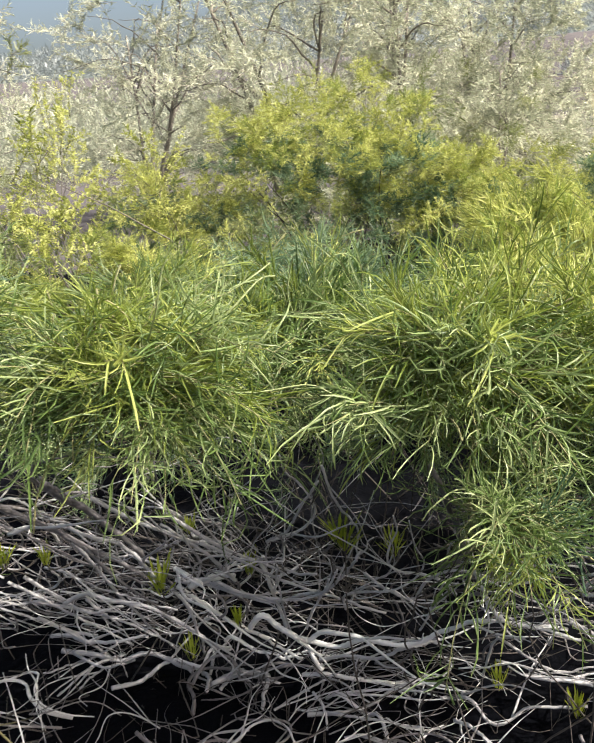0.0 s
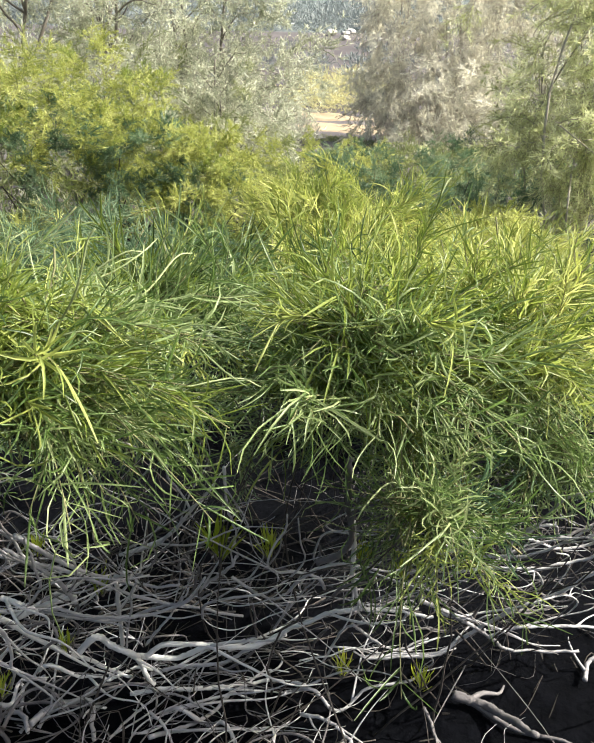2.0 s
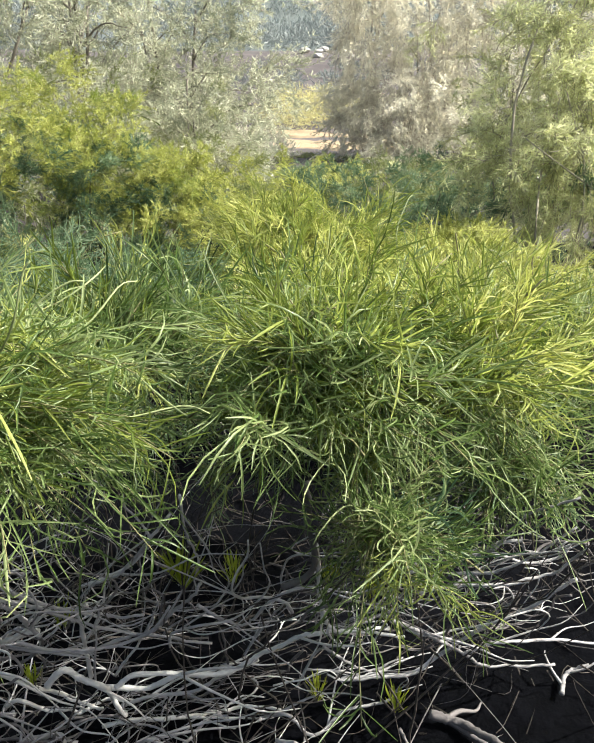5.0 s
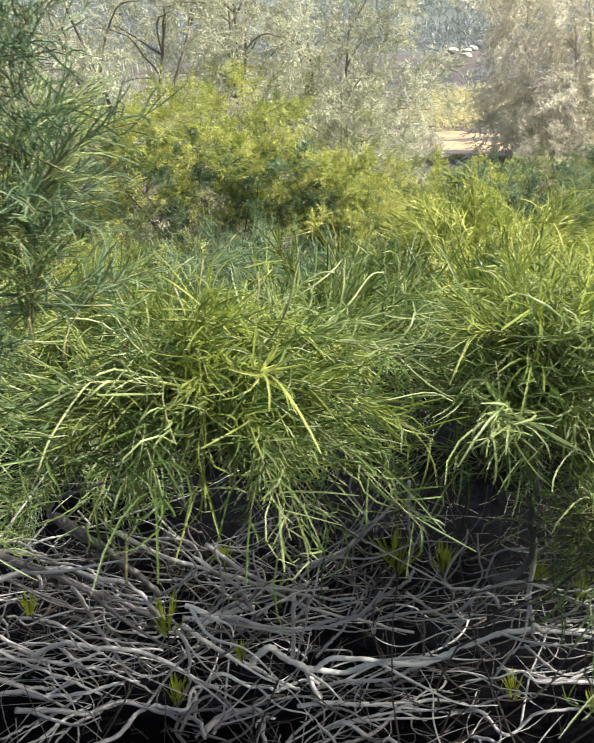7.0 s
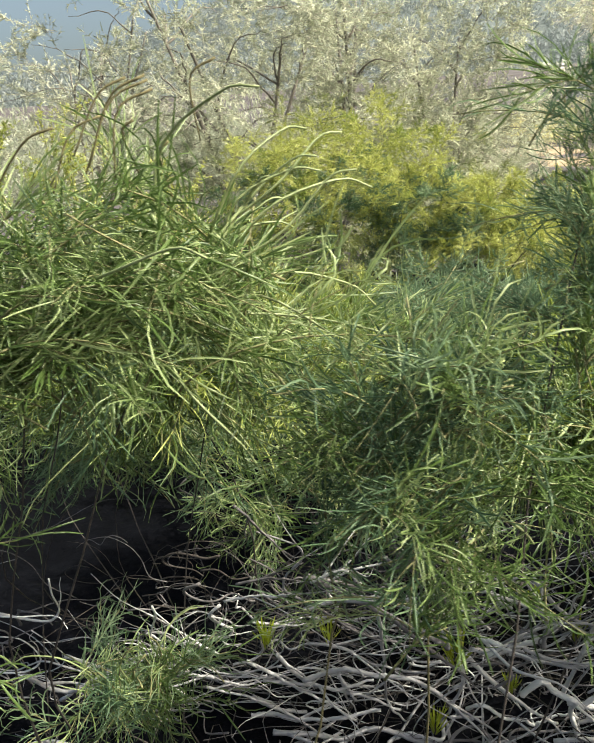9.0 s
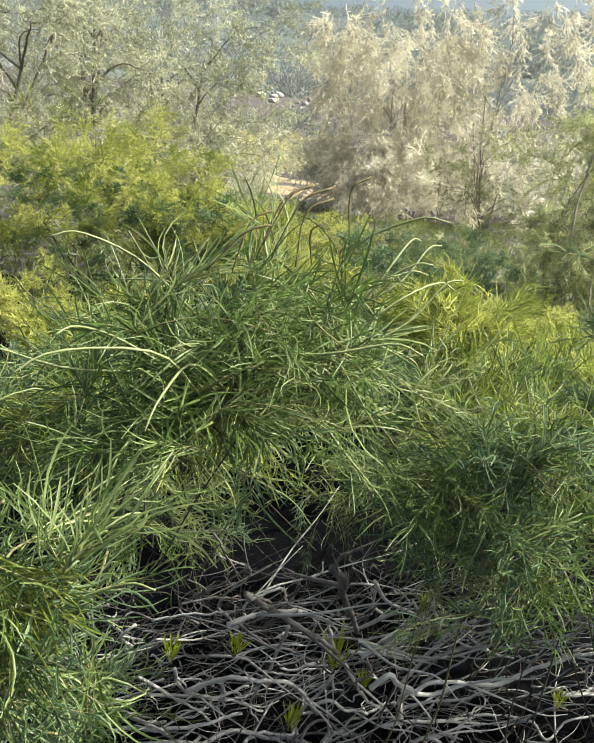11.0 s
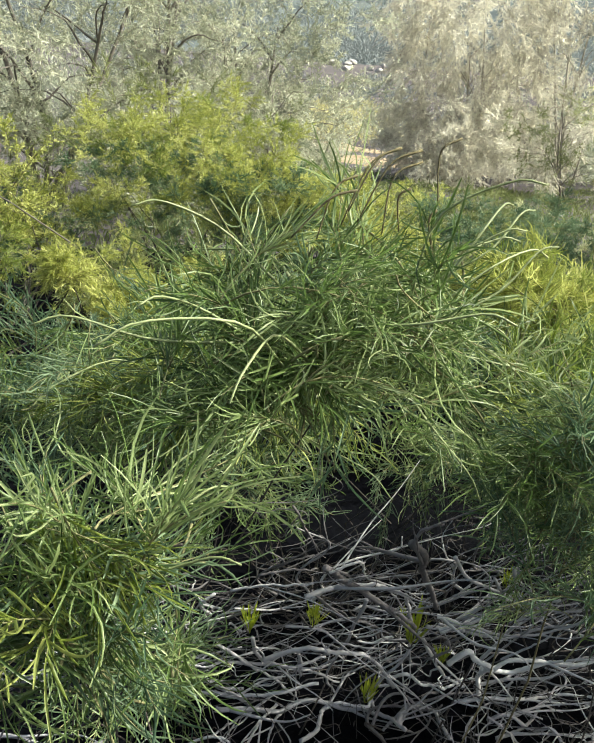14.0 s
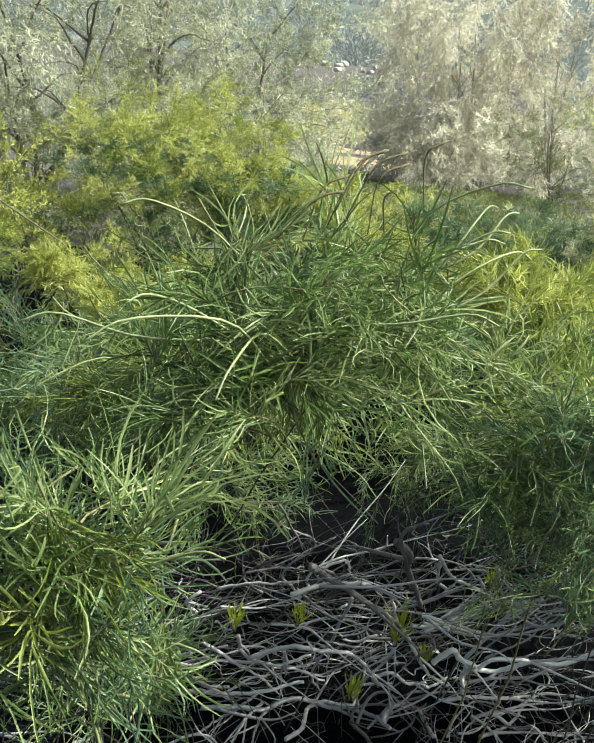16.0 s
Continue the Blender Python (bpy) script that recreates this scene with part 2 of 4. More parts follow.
def joined(pieces):
    """Joins (verts, faces, slot) pieces."""
    vs, fs, sl, at = [], [], [], 0
    for v, f, s in pieces:
        vs.append(np.asarray(v)); fs += [tuple(i + at for i in q) for q in f]; sl += [s] * len(f); at += len(v)
    return np.vstack(vs), fs, sl


def spray_mesh(name, seed, length, count, leaf, width, material, stem, arch=0.3, angle=40, curl=0.15, segs=4, thick=0.004, forks=2, spread=0.3, rise=0.6, bend=0.5, blunt=False):
    """A leafy shoot that grows along +z and bends towards +x, with side shoots and narrow leaves set round them."""
    rng = np.random.default_rng(seed)
    s = np.linspace(0, 1, 9)
    main = np.stack([arch * length * s ** 2, 0.06 * length * np.sin(3 * s + seed), length * s * (1 - 0.25 * arch * s)], 1)
    lines = [(main, thick, thick * 0.4)]
    for k in range(forks):
        i = int(rng.integers(2, 6)); d = unit(np.array([*rng.normal(0, spread, 2), 0.7]))
        q = np.linspace(0, 1, 6)[:, None]
        lines.append((main[i] + d * q * length * rng.uniform(0.3, 0.5) + np.array([0.12 * length, 0, -0.05 * length]) * q ** 2, thick * 0.6, thick * 0.3))
    pieces = [(*tube(l, a, b, 4), 1) for l, a, b in lines]
    total = sum(np.linalg.norm(np.diff(l, axis=0), axis=1).sum() for l, _, _ in lines)
    for l, _, _ in lines:
        long = np.linalg.norm(np.diff(l, axis=0), axis=1).sum()
        n = max(6, int(count * long / total))
        u = np.clip(np.sort(rng.uniform(0.08, 1.0, n)) ** 0.8, 0, 1) * (len(l) - 1.001)
        i = u.astype(int); f = (u - i)[:, None]
        base = l[i] * (1 - f) + l[i + 1] * f
        t = unit(l[i + 1] - l[i])
        turn = np.arange(n) * 2.4 + rng.uniform(0, 0.8, n)
        ref = unit(np.cross(t, np.array([0.2, 0.9, 0.1]))); oth = np.cross(t, ref)
        out = np.cos(turn)[:, None] * ref + np.sin(turn)[:, None] * oth + rise * np.array([-0.8, 0.0, 0.6])
        out = unit(out - t * (out * t).sum(1, keepdims=True))
        ang = np.radians(angle + rng.normal(0, 14, n))[:, None]
        way = unit(np.cos(ang) * t + np.sin(ang) * out)
        lift = unit(np.cross(np.cross(way, t), way) + 0.5 * rng.normal(0, 1, (n, 3)))
        lift = unit(lift - way * (lift * way).sum(1, keepdims=True))
        ln = leaf * rng.uniform(0.45, 1.3, n); wd = width * rng.uniform(0.7, 1.25, n)
        bows = rng.normal(curl, bend, n)
        pieces.append((*(needles(base, way, lift, ln, wd, bows, 4) if blunt else leaves(base, way, lift, ln, wd, bows, segs)), 0))
    v, f, sl = joined(pieces)
    return mesh_of(name, v, f, [material, stem], True, sl)


def aim(place, way, roll, scale=1.0):
    """A pose with +z along way."""
    q = Vector(way).to_track_quat("Z", "X").to_matrix().to_4x4()
    return Matrix.Translation(place) @ q @ Matrix.Rotation(roll, 4, "Z") @ Matrix.Scale(scale, 4)


def ground_z(x, y):
    """Height of the ground: a flat thicket floor, then a slow rise to the hills."""
    x, y = np.asarray(x, float), np.asarray(y, float)
    z = 0.03 * np.sin(1.3 * x + 0.4) * np.cos(1.1 * y)
    r = np.hypot(x, y)
    z = z + 0.012 * np.clip(r - 20, 0, 35) + np.clip((r - 52) / 70, 0, 1) ** 1.3 * 10.0 * np.clip(y / 60 + 0.3, 0, 1)
    h = np.clip((r - 125) / 190, 0, 1)
    az = np.degrees(np.arctan2(x, np.maximum(y, 1e-3)))
    crest = 36 + 10 * np.sin(np.radians(az * 3.1 + 20)) + 5 * np.sin(np.radians(az * 9.0)) - 13 * np.clip((12 - az) / 25, 0, 1)
    z = z + h * h * (3 - 2 * h) * crest * (y > 0)
    return z


# ---- ground ----
def build_ground():
    rr = np.concatenate([np.linspace(0.0, 4.0, 41), np.geomspace(4.25, 1500, 60)])
    aa = np.radians(np.linspace(0, 360, 145)[:-1])
    rng = np.random.default_rng(2)
    X, Y = np.sin(aa)[None] * rr[:, None], np.cos(aa)[None] * rr[:, None]
    Z = ground_z(X, Y) + rng.normal(0, 0.012, X.shape) * np.clip(rr, 0.0, 12)[:, None] ** 0.5
    verts = np.stack([X, Y, Z], -1).reshape(-1, 3)
    m = len(aa)
    faces = [(i * m + k, i * m + (k + 1) % m, (i + 1) * m + (k + 1) % m, (i + 1) * m + k) for i in range(1, len(rr) - 1) for k in range(m)]
    faces += [(0, m + (k + 1) % m, m + k) for k in range(m)]
    far = np.array([np.hypot(*verts[f[0]][:2]) for f in faces])
    # Inside 11 m the ground takes the soil colour that carries the thicket's shade.
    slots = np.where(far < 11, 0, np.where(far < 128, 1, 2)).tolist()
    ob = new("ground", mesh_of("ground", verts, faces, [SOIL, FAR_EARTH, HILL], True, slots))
    tagged(ob, "leaf-littered soil with thicket shade in its colour, rising to grey earth and haze-tinted scrub hills", "ground", kind="structure")


build_ground()


def patch(name, cx, cy, rx, ry, turn, material, label, lift=0.05, seed=0):
    rng = np.random.default_rng(seed)
    n, rings = 48, 9
    ca, sa = math.cos(radians(turn)), math.sin(radians(turn))
    wob = 1 + 0.12 * np.sin(np.arange(n) * 2 * np.pi / n * 3 + seed) + rng.normal(0, 0.05, n)
    verts, faces = [], []
    for q in range(rings):
        for k in range(n):
            a = 2 * math.pi * k / n
            u, v = rx * math.cos(a) * wob[k] * q / (rings - 1), ry * math.sin(a) * wob[k] * q / (rings - 1)
            x, y = cx + u * ca - v * sa, cy + u * sa + v * ca
            edge = 1 if q < rings - 1 else -2
            verts.append((x, y, float(ground_z(x, y)) + lift * edge + 0.03 * rng.normal()))
    for q in range(rings - 1):
        for k in range(n):
            faces.append((q * n + k, q * n + (k + 1) % n, (q + 1) * n + (k + 1) % n, (q + 1) * n + k))
    ob = new(name, mesh_of(name, verts, faces, [material]))
    return tagged(ob, label, "sand", kind="structure")


patch("sand_clearing", 17.0, 36.8, 3.7, 8.5, 25, SAND, "sunlit pale sandy clearing between the trees", 0.06, 4)
patch("sand_track", 20.5, 47.0, 2.6, 6.0, 25, SAND, "pale sandy track leading away from the clearing", 0.12, 6)


# ---- shrubs ----
def shrub(name, label, base, centre, radii, count, kinds, seed, wind=(0.0, 0.0, 0.0), up=0.45, size=(0.8, 1.2), stems=9, stem_mat=None, thick=0.009, group="", shell=0.35, back=0.55, low=-0.75, loose=0.3, foot_spread=0.05, lumps=0.35, top=None, under=None, shoots=0, domes=0):
    """A bushy plant: stems from its foot up into the crown, and leafy shoots that point outwards and upwards."""
    rng = np.random.default_rng(seed)
    foot = Vector((base[0], base[1], float(ground_z(base[0], base[1])) - 0.02))
    root = new(name)
    root.matrix_basis = Matrix.Translation(foot)
    tagged(root, label, "shrub", group)
    c, rad = np.array(centre, float), np.array(radii, float)
    ends = []
    lobes = []
    for k in range(domes):
        a, h = 2.4 * k + rng.uniform(0, 0.7), rng.uniform(-0.35, 0.8)
        lobes.append((c + rad * np.array([math.cos(a), math.sin(a), h]) * np.array([0.62, 0.62, 0.75]), float(rad.mean()) * rng.uniform(0.36, 0.52)))
    for k in range(count):
        while True:
            d = rng.normal(0, 1, 3); d /= np.linalg.norm(d)
            if d[2] > low:
                break
        q = shell + (1 - shell) * rng.uniform(0, 1) ** 0.6
        lump = 1 + lumps * noise.noise(Vector(d * 2.3 + seed * 1.7))
        spot = c + rad * d * q * lump * (1 + 0.10 * rng.normal())
        if lobes:
            lc, lr = lobes[k % len(lobes)]
            spot = lc + lr * d * (0.55 + 0.45 * rng.uniform() ** 0.5) * np.array([1.1, 1.1, 0.9])
        way = unit(d * np.array([1, 1, 0.7]) + np.array([0, 0, up]) + np.array(wind) + loose * rng.normal(0, 1, 3))
        pool = kinds
        # Top and under pools mostly put sunlit tops and shaded undersides into leaf colour.
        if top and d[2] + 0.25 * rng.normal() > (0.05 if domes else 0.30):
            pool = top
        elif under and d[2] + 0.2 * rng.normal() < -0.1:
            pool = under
        mesh, length = pool[int(rng.integers(len(pool)))]
        sc = rng.uniform(*size)
        at = spot - way * length * sc * back
        part("spray", mesh, root, aim(Vector(at) - foot, way, math.pi + rng.normal(0, 0.8), sc))
        ends.append(at)
    for k in range(stems):
        e = ends[int(rng.integers(len(ends)))]
        f = np.array(foot) + np.array([*rng.normal(0, foot_spread, 2), 0.0])
        mid = f * 0.5 + e * 0.5 + np.array([*rng.normal(0, 0.16, 2), 0.02]) * np.linalg.norm(e - f)
        line = smooth_line([f, mid, e], 12) + rng.normal(0, 0.004, (12, 3))
        v, fc = tube(line - np.array(foot), thick * rng.uniform(0.7, 1.3), thick * 0.35, 6, rng, 0.12)
        part("stem", mesh_of("stem", v, fc, [stem_mat or BARK_GREY]), root)
    for k in range(shoots):
        a, h = rng.uniform(0, 6.28), rng.uniform(-0.5, 0.75)
        d = np.array([math.cos(a), math.sin(a), h])
        s0 = c + rad * d * 0.55
        reach = min(float(rad.mean()), 0.45) * rng.uniform(0.5, 1.3)
        way = unit((d + np.array([0, 0, 0.5]) + 0.3 * rng.normal(0, 1, 3)) * np.array([1, 0.4, 1]))
        side = unit(np.cross(way, rng.normal(0, 1, 3))) * 0.14 * reach
        p1, p2 = s0 + way * reach * 0.5 + side, s0 + way * reach + np.array([0, 0, -0.16 * reach])
        v, fc = tube(smooth_line([s0, p1, p2, p2 + unit(p2 - p1) * reach * 0.22 - np.array([0, 0, 0.12 * reach])], 12) - np.array(foot), 0.0021, 0.0013, 5, rng, 0.1)
        part("bare_shoot", mesh_of("bare_shoot", v, fc, [SHOOT_PALE]), root)
    return root


def spray_set(tag, n, length, count, leaf, width, material, stem=None, **kw):
    return [(spray_mesh(tag, 10 * k + len(tag), length * (0.85 + 0.1 * k), count, leaf, width, material, stem or STEM_GREEN, **kw), length * (0.85 + 0.1 * k)) for k in range(n)]


S_GREEN = spray_set("green_shoot", 6, 0.27, 52, 0.095, 0.0029, LEAF_GREEN, arch=0.8, angle=50, curl=0.65, segs=5, forks=2, blunt=True, thick=0.0020, bend=0.50)
S_LONG = spray_set("long_leaved_shoot", 4, 0.30, 30, 0.155, 0.0033, LEAF_GREEN, arch=0.7, angle=48, curl=0.75, segs=5, forks=1, blunt=True, thick=0.0022, bend=0.45)
S_LIME = spray_set("lime_shoot", 4, 0.27, 52, 0.092, 0.0029, LEAF_LIME, arch=0.8, angle=46, curl=0.65, segs=5, forks=2, blunt=True, thick=0.0020, bend=0.50)
S_BLUE = spray_set("blue_shoot", 4, 0.26, 50, 0.085, 0.0029, LEAF_BLUE, arch=0.7, angle=50, curl=0.65, segs=5, forks=2, blunt=True, thick=0.0020, bend=0.50)
S_UPG = spray_set("upright_green", 4, 0.26, 50, 0.096, 0.0031, LEAF_GREEN, arch=0.25, angle=28, curl=0.35, segs=5, forks=2, blunt=True, thick=0.0020, bend=0.30, rise=0.1)
S_UPL = spray_set("upright_lime", 4, 0.26, 50, 0.096, 0.0031, LEAF_LIME, arch=0.25, angle=28, curl=0.35, segs=5, forks=2, blunt=True, thick=0.0020, bend=0.30, rise=0.1)
# Yellow upright shoots: sunlight on shrub tops, put into leaf colour.
S_UPY = spray_set("upright_yellow", 4, 0.26, 50, 0.085, 0.0036, LEAF_YELLOW, arch=0.25, angle=26, curl=0.3, segs=4, forks=2, blunt=True, thick=0.0020, bend=0.30, rise=0.1)
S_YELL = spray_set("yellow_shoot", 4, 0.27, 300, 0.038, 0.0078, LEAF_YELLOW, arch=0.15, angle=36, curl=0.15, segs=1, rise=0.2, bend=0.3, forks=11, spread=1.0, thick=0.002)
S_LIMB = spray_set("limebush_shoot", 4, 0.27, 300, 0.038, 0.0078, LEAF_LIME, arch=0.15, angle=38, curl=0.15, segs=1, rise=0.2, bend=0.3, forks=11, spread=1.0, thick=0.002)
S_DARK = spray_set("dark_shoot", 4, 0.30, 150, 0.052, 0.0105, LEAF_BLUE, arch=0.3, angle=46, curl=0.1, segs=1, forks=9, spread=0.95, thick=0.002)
S_OLIV = spray_set("olive_shoot", 4, 0.30, 150, 0.050, 0.0105, LEAF_OLIVE, arch=0.3, angle=48, curl=0.1, segs=1, forks=9, spread=0.95, thick=0.002)
S_SAGE = spray_set("sage_shoot", 4, 0.34, 230, 0.050, 0.0080, LEAF_SAGE, STEM_PALE, arch=0.9, angle=44, curl=0.2, segs=1, forks=7, spread=0.75, thick=0.0028)
S_SAPL = spray_set("sapling_shoot", 3, 0.45, 80, 0.036, 0.0115, LEAF_YELLOW, arch=0.2, angle=60, curl=0.05, segs=3)

G_NEAR, G_MID = "narrow-leaved shrubs beside the path", "bushes of the thicket"
NEAR = "narrow-leaved green shrub with arching shoots over dead branches"


def near(label, base, centre, radii, count, kinds, seed, **kw):
    return shrub("shrub", label, base, centre, radii, count, kinds, seed, group=G_NEAR, **{"low": -0.6, "up": 0.3, "stems": 5, "thick": 0.0030, "stem_mat": BARK_BROWN, "loose": 0.8, "shell": 0.2, "foot_spread": 0.26, "back": 0.6, **kw})


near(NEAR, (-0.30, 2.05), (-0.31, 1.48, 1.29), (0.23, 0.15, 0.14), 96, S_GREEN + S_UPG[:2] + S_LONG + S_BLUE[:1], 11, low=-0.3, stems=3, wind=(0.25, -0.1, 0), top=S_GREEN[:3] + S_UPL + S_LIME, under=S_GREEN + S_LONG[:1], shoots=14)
near("dense green shrub with curved narrow leaves, light from above put into leaf colour", (0.40, 2.05), (0.31, 1.50, 1.25), (0.20, 0.15, 0.15), 105, S_GREEN + S_LIME[:1] + S_UPG[:2], 12, low=-0.35, stems=3, wind=(0.2, -0.1, 0.1), top=S_GREEN + S_UPL, under=S_LONG[:2] + S_BLUE[:1] + S_LIME, shoots=8)
near("olive-green low growth of a shrub over dead branches", (0.42, 1.95), (0.38, 1.38, 1.02), (0.11, 0.10, 0.08), 28, S_LIME[:1] + S_GREEN + S_BLUE[:1], 52, wind=(0.15, -0.05, 0), shoots=8)
near(NEAR, (0.95, 2.1), (0.64, 1.54, 1.22), (0.19, 0.16, 0.16), 85, S_GREEN[:3] + S_LIME + S_UPL + S_UPY[:1], 13, wind=(0.3, -0.05, 0.1), top=S_UPL + S_UPY, shoots=9)
near("tall blue-green shrub standing close to the path", (-0.84, 1.75), (-0.73, 1.15, 1.41), (0.12, 0.09, 0.18), 66, S_BLUE + S_GREEN[:4], 14, low=-0.8, wind=(0, 0, 0.2), shoots=3, loose=0.9, size=(0.5, 0.85), stem_mat=BARK_OLIVE, stems=2)
near("slender blue-green shoot rising beside the path", (-0.62, 1.32), (-0.54, 1.12, 1.66), (0.055, 0.04, 0.25), 46, S_UPG[:2] + S_BLUE, 24, wind=(0, 0, 0.9), up=0.7, stems=1, loose=0.6, size=(0.42, 0.7), shell=0.1, low=-0.95)
arched = near("green shrub with long arching shoots and thin curved leaves", (-1.05, 2.0), (-1.07, 1.33, 1.60), (0.26, 0.13, 0.18), 78, S_LONG[:2] + S_GREEN[:4] + S_UPG + S_BLUE[:1], 15, stems=3, wind=(0.15, 0, 0.3), shoots=24, loose=1.0, shell=0.1, size=(0.6, 1.0))
near("bright green low shrub beside the path", (-1.55, 1.75), (-1.46, 1.17, 1.36), (0.09, 0.08, 0.19), 40, S_UPG[:2] + S_GREEN[:4] + S_UPL[:1] + S_BLUE[:2], 16, stems=3, wind=(0, 0, 0.6), shoots=6, loose=0.9, size=(0.7, 1.05), under=S_GREEN[:3] + S_BLUE[:2])
near("yellow-green shrub with pale arching stems", (-1.0, 2.5), (-0.98, 2.02, 1.34), (0.34, 0.20, 0.17), 120, S_LONG[:2] + S_GREEN[:3] + S_LIME + S_BLUE[:2], 17, low=-0.3, stems=3, wind=(0.2, -0.1, 0), shoots=10)
near(NEAR, (0.1, 2.6), (0.02, 2.04, 1.18), (0.30, 0.18, 0.14), 80, S_GREEN + S_UPG + S_BLUE[:1], 18, size=(0.9, 1.3), up=0.7, wind=(0.2, 0, 0), top=S_UPG + S_UPL, shoots=8)
near(NEAR, (0.75, 3.0), (0.60, 2.2, 1.14), (0.26, 0.20, 0.16), 75, S_UPG + S_UPL + S_GREEN[:2], 19, wind=(0.3, 0, 0.2), size=(1.0, 1.4), up=0.8, top=S_UPL + S_UPY[:2], shoots=4)
near("blue-green shrub, shade of its neighbours in the leaf colour", (-1.3, 3.0), (-1.20, 2.55, 1.10), (0.45, 0.32, 0.28), 85, S_BLUE + S_GREEN[:2], 20, size=(1.0, 1.3), shoots=4)
near(NEAR, (-0.6, 3.4), (-0.50, 3.00, 1.00), (0.38, 0.30, 0.26), 95, S_GREEN + S_UPL, 21, size=(1.0, 1.4), up=0.7, top=S_UPL + S_UPG, shoots=4)
near("lime-green shrub with upright narrow leaves, sunlight in its yellow shoots' colour", (1.5, 2.9), (1.15, 2.35, 1.02), (0.36, 0.30, 0.22), 120, S_UPY + S_UPL + S_LIME[:1], 22, wind=(0.35, 0, 0.2), size=(1.0, 1.4), up=0.7, top=S_UPY + S_UPL[:1], shoots=4)
near("green shrub leaning out over dead branches", (1.45, 2.1), (1.10, 1.8, 1.12), (0.24, 0.18, 0.15), 60, S_GREEN + S_LIME[:1], 23, wind=(0.1, 0, 0), shoots=8)
near("sparse grey-green shoots arching over dead branches", (0.95, 2.0), (0.84, 1.55, 0.98), (0.18, 0.12, 0.10), 34, S_LONG + S_BLUE[:1] + S_GREEN[:2], 54, wind=(0.2, -0.05, 0), loose=0.8, shoots=14)
near("low blue-green growth creeping over dead branches", (-1.15, 2.25), (-1.20, 1.95, 0.62), (0.16, 0.12, 0.10), 26, S_BLUE + S_GREEN[:2], 55, wind=(0.2, -0.05, 0), shoots=4)
near("blue-green shrub, shade of its neighbours in the leaf colour", (0.15, 3.6), (0.02, 3.25, 1.05), (0.46, 0.30, 0.28), 90, S_BLUE, 25, size=(1.1, 1.5), up=0.5)
near("lime-green shrub with fine curved leaves", (1.25, 3.9), (1.28, 3.65, 1.06), (0.46, 0.35, 0.26), 120, S_UPY + S_UPL[:2], 26, size=(1.1, 1.5), up=0.6, top=S_UPY + S_UPL)
near("lime-green shrub with upright narrow leaves, sunlight in its yellow shoots' colour", (2.2, 3.5), (2.0, 3.3, 0.80), (0.42, 0.35, 0.30), 95, S_UPL + S_LIME, 27, wind=(0.3, 0, 0.2), size=(1.1, 1.5), up=0.7, top=S_UPY)
# Low growth added dark, to fill the shade beneath the taller shrubs.
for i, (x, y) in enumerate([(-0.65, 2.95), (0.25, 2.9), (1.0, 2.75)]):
    near("low shrub growth coloured dark for the shade beneath taller shrubs", (x, y), (x, y - 0.1, 0.62), (0.36, 0.20, 0.30), 40, S_BLUE[:2] + S_GREEN[:2], 28 + i + 60)


tip_rng = np.random.default_rng(151)
for k in range(9):
    foot_at = np.array([-1.13 + 0.022 * k + tip_rng.normal(0, 0.02), 1.32 + tip_rng.normal(0, 0.03), 1.76 + tip_rng.normal(0, 0.015)]) - np.array(arched.location)
    way = unit(np.array([0.35 + 0.4 * tip_rng.normal(), 0.15 * tip_rng.normal(), 1.0]))
    long = tip_rng.uniform(0.08, 0.15)
    mid = foot_at + way * long * 0.6
    end = mid + (way * 0.7 + np.array([tip_rng.uniform(0.3, 0.9), 0, -0.25])) * long * 0.4
    v, f = tube(smooth_line([foot_at, mid, end], 10), 0.0010, 0.0019, 5)
    part("dry_tip", mesh_of("dry_tip", v, f, [BARK_OLIVE]), arched, label="brown curved seed tip" if k == 0 else "")


def bush(label, base, centre, radii, count, kinds, seed, **kw):
    return shrub("bush", label, base, centre, radii, count, kinds, seed, group=G_MID, **{"stem_mat": BARK_BROWN, "up": 0.6, "stems": 6, "shell": 0.45, "size": (0.7, 1.1), "lumps": 0.6, **kw})


# Yellow tops and dark blue-green undersides carry sun and shade in leaf colour.
YEL = "yellow-green bush with fine upright leaves, sunlit top and shaded underside in leaf colour"
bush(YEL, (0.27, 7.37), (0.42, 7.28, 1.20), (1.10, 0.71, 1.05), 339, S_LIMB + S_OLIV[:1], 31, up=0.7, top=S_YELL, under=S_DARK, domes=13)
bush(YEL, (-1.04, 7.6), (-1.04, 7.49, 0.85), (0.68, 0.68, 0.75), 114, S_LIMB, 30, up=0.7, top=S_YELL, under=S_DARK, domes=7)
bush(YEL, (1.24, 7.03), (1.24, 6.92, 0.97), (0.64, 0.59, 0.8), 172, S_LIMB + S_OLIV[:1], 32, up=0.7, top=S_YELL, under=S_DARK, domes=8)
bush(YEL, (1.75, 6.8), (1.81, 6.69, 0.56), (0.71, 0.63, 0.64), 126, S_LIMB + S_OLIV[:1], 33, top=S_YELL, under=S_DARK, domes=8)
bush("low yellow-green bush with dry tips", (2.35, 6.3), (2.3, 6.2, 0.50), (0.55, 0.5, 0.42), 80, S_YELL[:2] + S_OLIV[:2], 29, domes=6)
